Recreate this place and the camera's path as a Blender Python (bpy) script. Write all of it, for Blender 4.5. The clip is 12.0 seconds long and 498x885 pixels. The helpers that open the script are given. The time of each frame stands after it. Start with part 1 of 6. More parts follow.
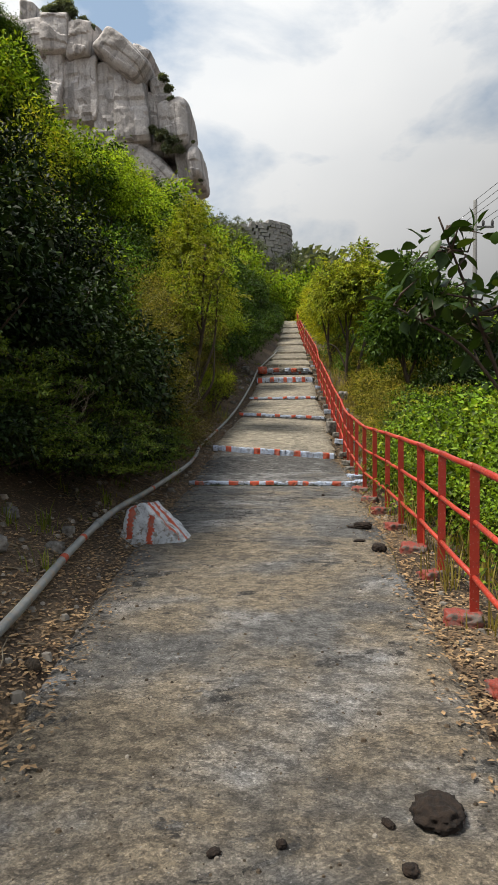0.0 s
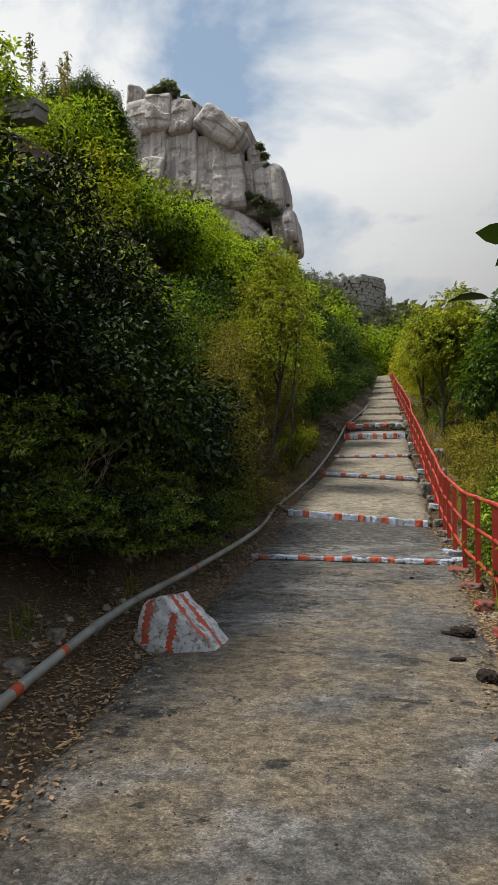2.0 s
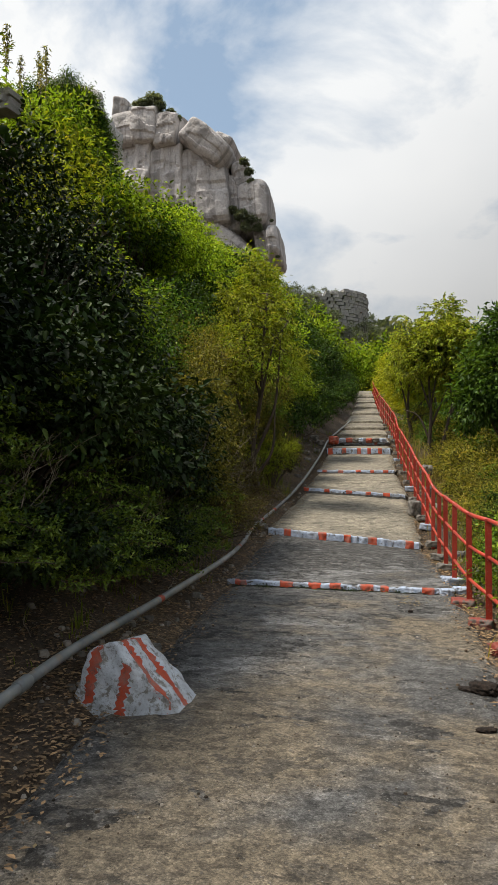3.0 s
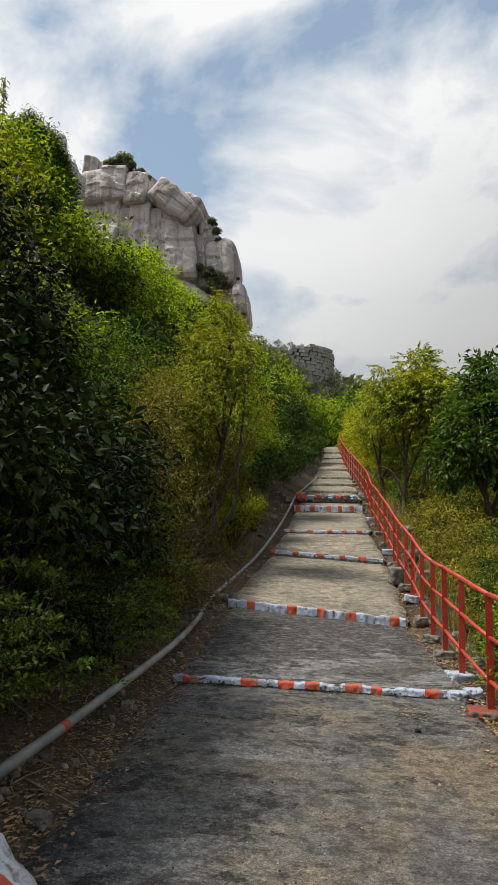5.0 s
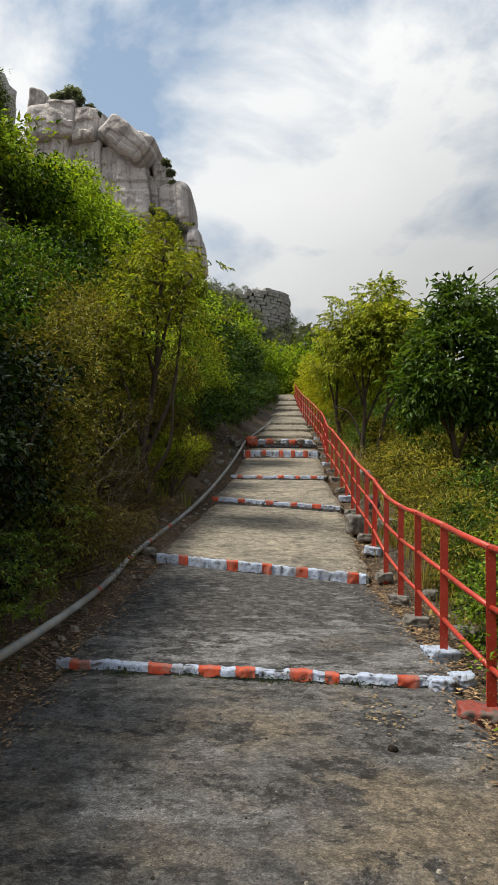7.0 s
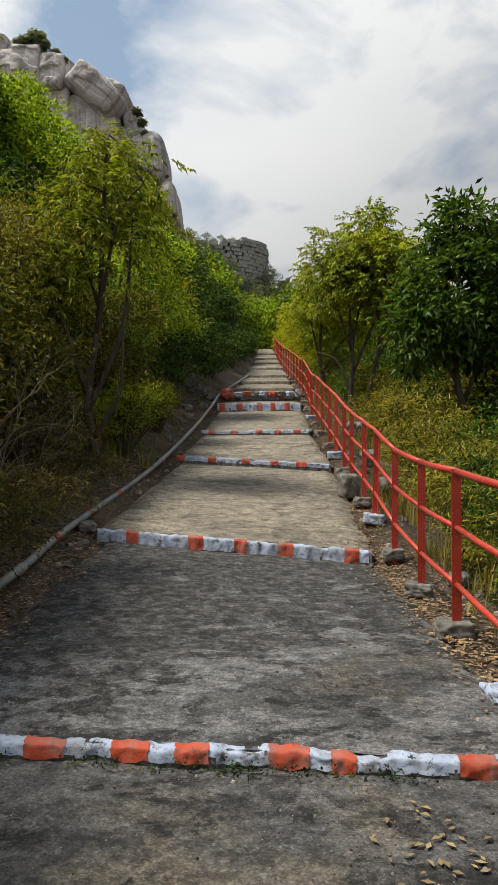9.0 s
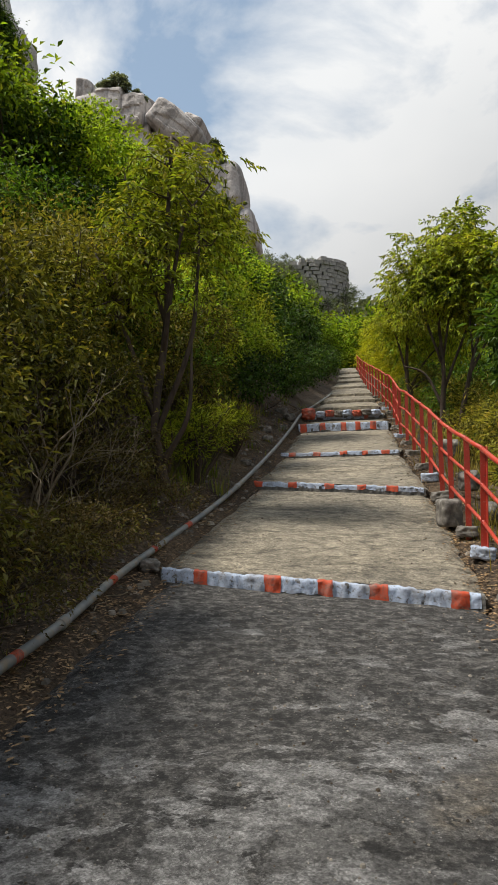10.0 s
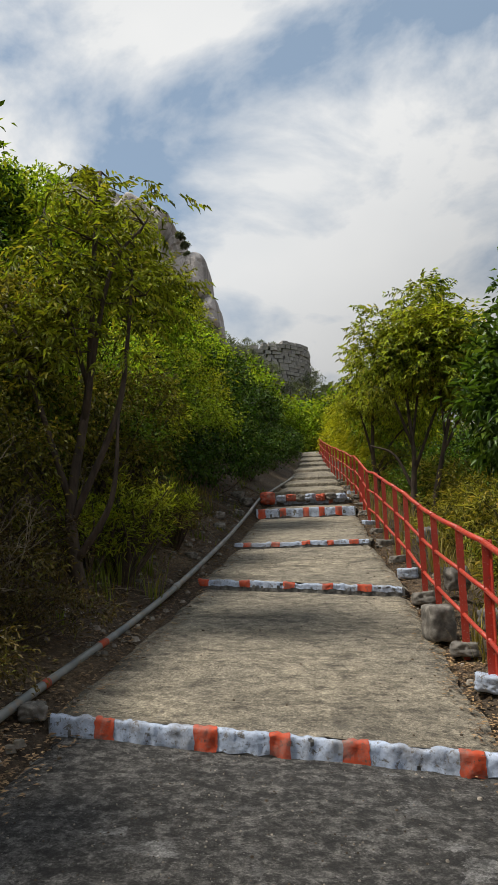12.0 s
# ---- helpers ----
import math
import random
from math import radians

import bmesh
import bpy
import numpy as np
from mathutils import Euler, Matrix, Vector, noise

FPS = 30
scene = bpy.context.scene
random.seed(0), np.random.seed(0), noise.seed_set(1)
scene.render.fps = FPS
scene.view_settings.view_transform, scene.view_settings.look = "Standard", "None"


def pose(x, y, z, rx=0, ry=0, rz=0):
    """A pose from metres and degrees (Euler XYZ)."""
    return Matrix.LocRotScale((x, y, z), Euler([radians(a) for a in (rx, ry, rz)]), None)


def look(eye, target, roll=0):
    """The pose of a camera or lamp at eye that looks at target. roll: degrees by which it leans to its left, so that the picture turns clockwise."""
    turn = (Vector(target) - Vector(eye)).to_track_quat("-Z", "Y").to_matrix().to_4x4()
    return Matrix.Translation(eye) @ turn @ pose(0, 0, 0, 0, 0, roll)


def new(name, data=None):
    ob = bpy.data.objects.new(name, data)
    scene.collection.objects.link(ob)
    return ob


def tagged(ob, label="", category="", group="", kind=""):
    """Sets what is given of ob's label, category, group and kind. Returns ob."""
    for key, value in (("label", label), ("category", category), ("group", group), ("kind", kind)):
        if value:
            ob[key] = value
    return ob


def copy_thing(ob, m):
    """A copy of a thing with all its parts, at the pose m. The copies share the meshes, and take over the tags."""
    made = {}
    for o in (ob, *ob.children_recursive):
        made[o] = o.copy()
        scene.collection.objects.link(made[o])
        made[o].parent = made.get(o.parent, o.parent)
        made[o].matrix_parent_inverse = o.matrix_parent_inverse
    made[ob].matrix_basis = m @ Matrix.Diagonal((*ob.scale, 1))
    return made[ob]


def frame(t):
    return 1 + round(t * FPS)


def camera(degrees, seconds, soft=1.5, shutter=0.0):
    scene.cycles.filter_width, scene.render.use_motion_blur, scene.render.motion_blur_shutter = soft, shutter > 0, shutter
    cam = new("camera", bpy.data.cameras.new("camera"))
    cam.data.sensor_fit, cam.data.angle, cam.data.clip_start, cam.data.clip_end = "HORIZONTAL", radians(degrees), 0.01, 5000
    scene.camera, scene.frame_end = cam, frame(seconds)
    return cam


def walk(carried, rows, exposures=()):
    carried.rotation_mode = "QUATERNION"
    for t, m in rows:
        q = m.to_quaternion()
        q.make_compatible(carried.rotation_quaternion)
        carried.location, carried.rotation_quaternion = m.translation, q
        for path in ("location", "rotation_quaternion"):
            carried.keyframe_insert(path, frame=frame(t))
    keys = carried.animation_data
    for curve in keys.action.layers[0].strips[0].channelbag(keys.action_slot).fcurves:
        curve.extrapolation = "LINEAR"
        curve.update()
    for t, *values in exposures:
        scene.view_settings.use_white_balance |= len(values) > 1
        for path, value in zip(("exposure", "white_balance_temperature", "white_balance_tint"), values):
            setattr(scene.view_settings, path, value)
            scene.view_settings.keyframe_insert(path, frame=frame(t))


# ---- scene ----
cam = camera(39.3, 12.0, soft=0.9)
PATH = [
    (0, (0.079, -16.195, 1.274), (-0.011, -14.201, 1.146), -0.7),
    (0.5, (0.062, -15.667, 1.352), (-0.25, -13.691, 1.319), -2.0),
    (1, (0.114, -15.239, 1.347), (-0.257, -13.274, 1.374), -1.6),
    (1.5, (0.257, -14.885, 1.322), (-0.116, -12.921, 1.375), -1.0),
    (2, (0.313, -14.369, 1.295), (-0.045, -12.402, 1.333), -0.6),
    (2.5, (0.229, -13.842, 1.275), (-0.117, -11.873, 1.325), 0.4),
    (3, (0.128, -13.279, 1.274), (-0.171, -11.302, 1.353), 0.4),
    (3.5, (0.013, -12.785, 1.313), (-0.226, -10.803, 1.436), -0.3),
    (3.7, (-0.014, -12.59, 1.34), (-0.235, -10.609, 1.494), -0.7),
    (5.3, (-0.073, -11.101, 1.341), (-0.269, -9.125, 1.581), 1.9),
    (5.5, (-0.058, -10.896, 1.318), (-0.262, -8.92, 1.549), 2.5),
    (6, (-0.04, -10.433, 1.236), (-0.261, -8.456, 1.444), 2.4),
    (6.5, (0.037, -9.896, 1.202), (-0.127, -7.908, 1.348), 1.7),
    (7, (0.075, -9.408, 1.191), (0.003, -7.412, 1.297), 0.8),
    (7.5, (0.062, -8.866, 1.207), (0.065, -6.867, 1.274), 0.1),
    (7.7, (0.065, -8.621, 1.184), (0.089, -6.621, 1.221), 0.3),
    (9.3, (0.164, -6.9, 1.076), (0.113, -4.901, 1.068), -0.7),
    (9.5, (0.167, -6.695, 1.059), (0.057, -4.698, 1.056), -1.1),
    (10, (0.155, -6.218, 1.115), (-0.1, -4.235, 1.175), -1.5),
    (10.5, (0.167, -5.761, 1.18), (-0.208, -3.803, 1.342), -1.7),
    (11, (0.164, -5.389, 1.252), (-0.252, -3.451, 1.514), -1.8),
    (11.5, (0.195, -4.948, 1.283), (-0.186, -3.009, 1.59), -2.6),
    (12, (0.191, -4.549, 1.211), (0.048, -2.576, 1.51), -1.7),
]
walk(cam, [(t, look(eye, target, roll)) for t, eye, target, roll in PATH],
     [(0.0, 0.21), (0.5, -0.02), (1.0, 0.16), (1.5, 0.20), (2.0, 0.02), (2.5, 0.21), (3.0, 0.14), (3.5, 0.16), (5.5, 0.06), (6.0, 0.42), (6.5, 0.04), (7.0, 0.14), (7.5, 0.04), (9.5, 0.06), (10.0, 0.10), (10.5, 0.01), (11.0, 0.02), (11.5, -0.06), (12.0, -0.07)])

# ---- world, sun ----
SUN_EL, SUN_AZ = radians(62), radians(-100)      # azimuth from +y towards +x
world = bpy.data.worlds.new("sky")
scene.world = world
world.use_nodes = True
wt = world.node_tree
wt.nodes.clear()


def wnode(kind, **values):
    n = wt.nodes.new(kind)
    for key, value in values.items():
        n.inputs[key].default_value = value
    return n


sky = wt.nodes.new("ShaderNodeTexSky")
sky.sky_type, sky.sun_disc, sky.sun_elevation, sky.sun_rotation = "NISHITA", False, SUN_EL, SUN_AZ
coord = wnode("ShaderNodeTexCoord")
stretch = wt.nodes.new("ShaderNodeMapping")
stretch.inputs["Scale"].default_value = (1.0, 1.0, 1.7)
stretch.inputs["Rotation"].default_value = (0.25, -0.35, 0.6)
clouds = wnode("ShaderNodeTexNoise", Scale=3.4, Detail=9.0, Roughness=0.56, Distortion=0.35)
ramp = wt.nodes.new("ShaderNodeValToRGB")
ramp.color_ramp.elements[0].position, ramp.color_ramp.elements[1].position = 0.33, 0.53
shade = wnode("ShaderNodeTexNoise", Scale=1.7, Detail=4.0)
cloud_tone = wt.nodes.new("ShaderNodeValToRGB")
cloud_tone.color_ramp.elements[0].position, cloud_tone.color_ramp.elements[1].position = 0.33, 0.66
cloud_tone.color_ramp.elements[0].color = (0.77, 0.795, 0.815, 1)
cloud_tone.color_ramp.elements[1].color = (0.97, 0.965, 0.95, 1)
gain = wt.nodes.new("ShaderNodeMix")
gain.data_type, gain.blend_type, gain.inputs[0].default_value = "RGBA", "MULTIPLY", 1.0
gain.inputs[7].default_value = (0.10, 0.10, 0.10, 1)
haze = wt.nodes.new("ShaderNodeMix")
haze.data_type, haze.inputs[0].default_value = "RGBA", 0.45
haze.inputs[7].default_value = (0.50, 0.65, 0.80, 1)
mixed = wt.nodes.new("ShaderNodeMix")
mixed.data_type = "RGBA"
aim = wnode("ShaderNodeVectorMath")
aim.operation = "DOT_PRODUCT"
aim.inputs[1].default_value = (math.sin(SUN_AZ) * math.cos(SUN_EL), math.cos(SUN_AZ) * math.cos(SUN_EL), math.sin(SUN_EL))
glare = wnode("ShaderNodeMapRange", **{"From Min": -0.3, "From Max": 0.42, "To Min": 0.20, "To Max": 1.0})
glare.interpolation_type = "SMOOTHSTEP"
back = wnode("ShaderNodeBackground")
wout = wnode("ShaderNodeOutputWorld")
wt.links.new(coord.outputs["Generated"], stretch.inputs["Vector"])
wt.links.new(stretch.outputs[0], clouds.inputs["Vector"])
wt.links.new(stretch.outputs[0], shade.inputs["Vector"])
height = wnode("ShaderNodeSeparateXYZ")
lower = wnode("ShaderNodeMapRange", **{"From Min": 0.0, "From Max": 0.8, "To Min": 0.10, "To Max": -0.085})
cover = wnode("ShaderNodeMath")
wt.links.new(coord.outputs["Generated"], height.inputs[0])
wt.links.new(height.outputs[2], lower.inputs["Value"])
wt.links.new(clouds.outputs[0], cover.inputs[0])
wt.links.new(lower.outputs[0], cover.inputs[1])
wt.links.new(cover.outputs[0], ramp.inputs[0])
wt.links.new(shade.outputs[0], cloud_tone.inputs[0])
wt.links.new(sky.outputs[0], gain.inputs[6])
wt.links.new(gain.outputs[2], haze.inputs[6])
wt.links.new(haze.outputs[2], mixed.inputs[6])
wt.links.new(cloud_tone.outputs[0], mixed.inputs[7])
wt.links.new(ramp.outputs[0], mixed.inputs[0])
wt.links.new(mixed.outputs[2], back.inputs["Color"])
wt.links.new(coord.outputs["Generated"], aim.inputs[0])
wt.links.new(aim.outputs["Value"], glare.inputs["Value"])
wt.links.new(glare.outputs[0], back.inputs["Strength"])
wt.links.new(back.outputs[0], wout.inputs[0])

sun = new("sun", bpy.data.lights.new("sun", "SUN"))
sun.data.energy, sun.data.angle, sun.data.color = 5.0, radians(10), (1.0, 0.93, 0.82)
sun.matrix_world = look((0, 0, 60), (-60 * math.sin(SUN_AZ) * math.cos(SUN_EL), -60 * math.cos(SUN_AZ) * math.cos(SUN_EL), 60 - 60 * math.sin(SUN_EL)))
scene.view_settings.exposure = 0.0


# ---- materials ----
class Paint:
    """A node material in the making."""

    def __init__(self, name, rough=0.8, metal=0.0):
        self.mat = bpy.data.materials.new(name)
        self.mat.use_nodes = True
        self.t = self.mat.node_tree
        self.b = self.t.nodes["Principled BSDF"]
        self.b.inputs["Roughness"].default_value = rough
        self.b.inputs["Metallic"].default_value = metal
        self.co = self.t.nodes.new("ShaderNodeTexCoord").outputs["Object"]

    def noise(self, scale, detail=4.0, rough=0.55, squash=(1, 1, 1), distort=0.0):
        m = self.t.nodes.new("ShaderNodeMapping")
        m.inputs["Scale"].default_value = squash
        n = self.t.nodes.new("ShaderNodeTexNoise")
        for key, value in (("Scale", scale), ("Detail", detail), ("Roughness", rough), ("Distortion", distort)):
            n.inputs[key].default_value = value
        self.t.links.new(self.co, m.inputs[0])
        self.t.links.new(m.outputs[0], n.inputs["Vector"])
        return n.outputs[0]

    def grains(self, scale, feature="F1"):
        n = self.t.nodes.new("ShaderNodeTexVoronoi")
        n.feature = feature
        n.inputs["Scale"].default_value = scale
        self.t.links.new(self.co, n.inputs["Vector"])
        return n.outputs[0]

    def pebbled(self, scale, low, high):
        """A grey that differs from grain to grain."""
        n = self.t.nodes.new("ShaderNodeTexVoronoi")
        n.inputs["Scale"].default_value = scale
        self.t.links.new(self.co, n.inputs["Vector"])
        b = self.t.nodes.new("ShaderNodeSeparateColor")
        self.t.links.new(n.outputs["Color"], b.inputs[0])
        return self.ramp(b.outputs[0], (0.0, low), (0.75, 1.0), (1.0, high))

    def ramp(self, fac, *stops):
        r = self.t.nodes.new("ShaderNodeValToRGB")
        e = r.color_ramp.elements
        while len(e) < len(stops):
            e.new(0.5)
        for i, (p, c) in enumerate(stops):
            e[i].position = p
            e[i].color = (c, c, c, 1) if isinstance(c, (int, float)) else (*c, 1)
        self.t.links.new(fac, r.inputs[0])
        return r.outputs[0]

    def mix(self, fac, a, b, blend="MIX"):
        m = self.t.nodes.new("ShaderNodeMix")
        m.data_type, m.blend_type = "RGBA", blend
        for value, sock in ((fac, m.inputs[0]), (a, m.inputs[6]), (b, m.inputs[7])):
            if isinstance(value, (int, float)):
                sock.default_value = value
            elif isinstance(value, tuple):
                sock.default_value = (*value, 1)
            else:
                self.t.links.new(value, sock)
        return m.outputs[2]

    def color(self, sock):
        self.t.links.new(sock, self.b.inputs["Base Color"])
        return self

    def rough(self, sock):
        self.t.links.new(sock, self.b.inputs["Roughness"])
        return self

    def bump(self, sock, strength=0.4, distance=0.01):
        n = self.t.nodes.new("ShaderNodeBump")
        n.inputs["Strength"].default_value, n.inputs["Distance"].default_value = strength, distance
        self.t.links.new(sock, n.inputs["Height"])
        self.t.links.new(n.outputs[0], self.b.inputs["Normal"])
        return self

    def random(self, what="island"):
        if what == "island":
            return self.t.nodes.new("ShaderNodeNewGeometry").outputs["Random Per Island"]
        return self.t.nodes.new("ShaderNodeObjectInfo").outputs["Random"]


def concrete_material(name, tone, shift, dust, crust, pale, along=(0.0, 0.0)):
    """shift moves the pattern; tone: how pale the cement is; dust, crust and pale: where tan dust, crumbled dark crust and pale skim begin (lower is more);
    along: how the crust thickens up the path, and from which y."""
    p = Paint(name, 0.92)
    plain = p.co
    move = p.t.nodes.new("ShaderNodeMapping")
    move.inputs["Location"].default_value = (shift, shift * 0.7, 0)
    p.t.links.new(p.co, move.inputs[0])
    p.co = move.outputs[0]
    sep = p.t.nodes.new("ShaderNodeSeparateXYZ")
    p.t.links.new(plain, sep.inputs[0])

    def lean(sock, sx, sy, y0):
        a = p.t.nodes.new("ShaderNodeMath")
        a.operation, a.inputs[1].default_value = "MULTIPLY_ADD", sx
        p.t.links.new(sep.outputs[0], a.inputs[0])
        p.t.links.new(sock, a.inputs[2])
        b = p.t.nodes.new("ShaderNodeMath")
        b.operation, b.inputs[1].default_value = "SUBTRACT", y0
        p.t.links.new(sep.outputs[1], b.inputs[0])
        c = p.t.nodes.new("ShaderNodeMath")
        c.operation, c.inputs[1].default_value = "MULTIPLY_ADD", sy
        p.t.links.new(b.outputs[0], c.inputs[0])
        p.t.links.new(a.outputs[0], c.inputs[2])
        return c.outputs[0]

    base = p.ramp(p.noise(0.8, 7, 0.6), (0.34, tuple(tone * c for c in (0.105, 0.103, 0.101))), (0.5, tuple(tone * c for c in (0.140, 0.137, 0.132))), (0.66, tuple(tone * c for c in (0.190, 0.186, 0.178))))
    skim = p.noise(0.95, 9, 0.62, (0.85, 1.1, 1), 0.3)
    skim_mask = p.ramp(lean(skim, 0.0, -along[0], along[1]), (pale, 0.0), (pale + 0.035, 0.85))
    base = p.mix(skim_mask, base, tuple(tone * c for c in (0.285, 0.282, 0.278)))
    sand = p.noise(0.62, 8, 0.62, (1, 1, 1), 0.2)
    base = p.mix(p.ramp(lean(sand, 0.028, -0.010, -11.0), (dust, 0.0), (dust + 0.13, 0.85)), base, tuple(tone * c for c in (0.255, 0.205, 0.138)))
    # hairline cracks and thin stains on the smooth cement
    wisps = p.noise(3.4, 10, 0.72, (0.85, 1.2, 1), 0.35)
    base = p.mix(p.ramp(wisps, (0.485, 0.0), (0.497, 0.5), (0.503, 0.5), (0.515, 0.0)), base, (0.040, 0.038, 0.035))
    base = p.mix(p.ramp(wisps, (0.56, 0.0), (0.60, 0.6)), base, (0.050, 0.048, 0.045))
    # crumbled crust: dark, with a torn edge
    torn = p.noise(1.9, 11, 0.68, (0.9, 1.15, 1), 0.3)
    crust_mask = p.ramp(lean(torn, -0.012, along[0], along[1]), (crust, 0.0), (crust + 0.014, 0.9))
    crumbs = p.noise(11, 10, 0.80)
    base = p.mix(crust_mask, base, p.ramp(crumbs, (0.43, (0.013, 0.012, 0.011)), (0.49, (0.048, 0.046, 0.043)), (0.56, (0.150, 0.144, 0.135))))
    clods = p.noise(9, 10, 0.78, (0.9, 1.1, 1), 0.25)
    base = p.mix(1.0, base, p.ramp(clods, (0.42, 0.52), (0.5, 1.0), (0.58, 1.30)), "MULTIPLY")
    rub = p.noise(8, 6, 0.62)
    base = p.mix(1.0, base, p.ramp(rub, (0.36, 0.84), (0.5, 0.98), (0.64, 1.14)), "MULTIPLY")
    base = p.mix(1.0, base, p.pebbled(58, 0.66, 1.20), "MULTIPLY")
    base = p.mix(1.0, base, p.pebbled(125, 0.62, 1.22), "MULTIPLY")
    fine = p.noise(85, 5, 0.85)
    base = p.mix(1.0, base, p.ramp(fine, (0.34, 0.55), (0.5, 1.0), (0.66, 1.28)), "MULTIPLY")
    pits = p.grains(44)
    base = p.mix(p.ramp(pits, (0.0, 0.85), (0.20, 0.0)), base, (0.030, 0.028, 0.025))
    grit = p.grains(25)
    base = p.mix(p.ramp(grit, (0.0, 0.8), (0.12, 0.0)), base, (0.40, 0.39, 0.37))
    p.color(base)
    p.bump(p.mix(0.35, p.mix(0.5, crumbs, fine), p.mix(1.0, crust_mask, crumbs, "MULTIPLY")), 1.0, 0.034)
    return p.mat


def dusty_concrete_material():
    p = Paint("dusty_concrete", 0.92)
    base = p.ramp(p.noise(0.9, 7, 0.6, (1, 1, 1), 0.3), (0.32, (0.215, 0.192, 0.150)), (0.55, (0.305, 0.268, 0.202)), (0.7, (0.37, 0.322, 0.238)))
    streak = p.noise(1.1, 10, 0.7, (0.5, 2.0, 1), 0.35)
    base = p.mix(p.ramp(streak, (0.525, 0.0), (0.58, 0.7)), base, (0.115, 0.100, 0.074))
    wisps = p.noise(4.5, 12, 0.82, (0.7, 1.4, 1), 0.25)
    base = p.mix(p.ramp(wisps, (0.545, 0.0), (0.575, 0.68)), base, (0.075, 0.064, 0.048))
    rub = p.noise(8, 6, 0.62)
    base = p.mix(1.0, base, p.ramp(rub, (0.36, 0.82), (0.5, 0.98), (0.64, 1.14)), "MULTIPLY")
    base = p.mix(1.0, base, p.pebbled(58, 0.66, 1.20), "MULTIPLY")
    base = p.mix(1.0, base, p.pebbled(125, 0.64, 1.22), "MULTIPLY")
    fine = p.noise(75, 5, 0.85)
    base = p.mix(1.0, base, p.ramp(fine, (0.34, 0.55), (0.5, 1.0), (0.66, 1.28)), "MULTIPLY")
    pits = p.grains(40)
    base = p.mix(p.ramp(pits, (0.0, 0.8), (0.18, 0.0)), base, (0.06, 0.05, 0.04))
    p.color(base)
    clods = p.noise(9, 10, 0.80, (0.8, 1.2, 1), 0.25)
    p.color(p.mix(1.0, base, p.ramp(clods, (0.42, 0.58), (0.5, 1.0), (0.58, 1.24)), "MULTIPLY"))
    p.bump(p.mix(0.5, fine, clods), 0.9, 0.022)
    return p.mat


def soil_material():
    p = Paint("leaf_litter_soil", 0.95)
    big = p.noise(0.5, 5)
    base = p.ramp(big, (0.35, (0.038, 0.027, 0.017)), (0.55, (0.088, 0.060, 0.036)), (0.7, (0.165, 0.118, 0.072)))
    fine = p.noise(26, 5, 0.7)
    base = p.mix(0.85, base, p.ramp(fine, (0.3, 0.25), (0.5, 0.9), (0.7, 1.8)), "MULTIPLY")
    chips = p.grains(34)
    base = p.mix(p.ramp(chips, (0.0, 0.8), (0.25, 0.0)), base, (0.23, 0.155, 0.08))
    p.color(base)
    p.bump(fine, 0.9, 0.04)
    return p.mat


def rock_material(name, dark, mid, light, scale=0.25, streaks=True):
    p = Paint(name, 0.9)
    base = p.ramp(p.noise(scale, 7, 0.6, (1, 1, 1), 0.3), (0.30, dark), (0.5, mid), (0.68, light))
    if streaks:
        run = p.noise(scale * 3.6, 5, 0.55, (1, 1, 0.04), 0.2)
        where = p.ramp(p.noise(scale * 0.55, 3, 0.5), (0.44, 0.0), (0.52, 1.0))
        base = p.mix(p.mix(1.0, p.ramp(run, (0.50, 0.0), (0.56, 0.6)), where, "MULTIPLY"), base, tuple(0.4 * c for c in dark))
    fine = p.noise(scale * 30, 5, 0.7)
    base = p.mix(0.6, base, p.ramp(fine, (0.3, 0.5), (0.5, 1.0), (0.7, 1.35)), "MULTIPLY")
    crack = p.noise(scale * 5, 8, 0.7, (1, 1, 1.6), 0.4)
    base = p.mix(p.ramp(crack, (0.485, 0.0), (0.5, 0.32), (0.515, 0.0)), base, tuple(0.3 * c for c in dark))
    p.color(base)
    p.bump(p.mix(0.6, fine, crack), 0.8, 0.05 / scale * 0.5)
    return p.mat


def chipped_paint_material(name, color, under, wear=0.58, scale=14.0):
    p = Paint(name, 0.75)
    chips = p.noise(scale, 9, 0.74, (1, 1, 1), 0.3)
    tint = p.mix(p.ramp(p.noise(5, 6, 0.7), (0.35, 0.0), (0.65, 1.0)), tuple(0.68 * c for c in color), color)
    base = p.mix(p.ramp(chips, (wear, 0.0), (wear + 0.06, 1.0)), tint, under)
    dirt = p.noise(4.0, 9, 0.72)
    base = p.mix(p.ramp(dirt, (0.48, 0.0), (0.66, 0.7)), base, (0.19, 0.175, 0.155))
    base = p.mix(p.ramp(p.noise(46, 6, 0.8), (0.54, 0.0), (0.64, 0.6)), base, (0.12, 0.11, 0.095))
    p.color(base)
    p.bump(p.noise(40, 4), 0.5, 0.008)
    return p.mat


def red_metal_material():
    p = Paint("red_painted_steel", 0.42)
    worn = p.noise(22, 5, 0.65)
    base = p.mix(p.ramp(p.noise(2.0, 3), (0.3, 0.0), (0.7, 1.0)), (0.34, 0.024, 0.014), (0.50, 0.055, 0.025))
    base = p.mix(p.ramp(worn, (0.60, 0.0), (0.68, 0.8)), base, (0.16, 0.05, 0.03))
    base = p.mix(p.ramp(p.noise(60, 3), (0.62, 0.0), (0.7, 0.5)), base, (0.5, 0.36, 0.30))
    p.color(base)
    p.rough(p.ramp(worn, (0.4, 0.36), (0.7, 0.75)))
    p.bump(worn, 0.25, 0.004)
    return p.mat


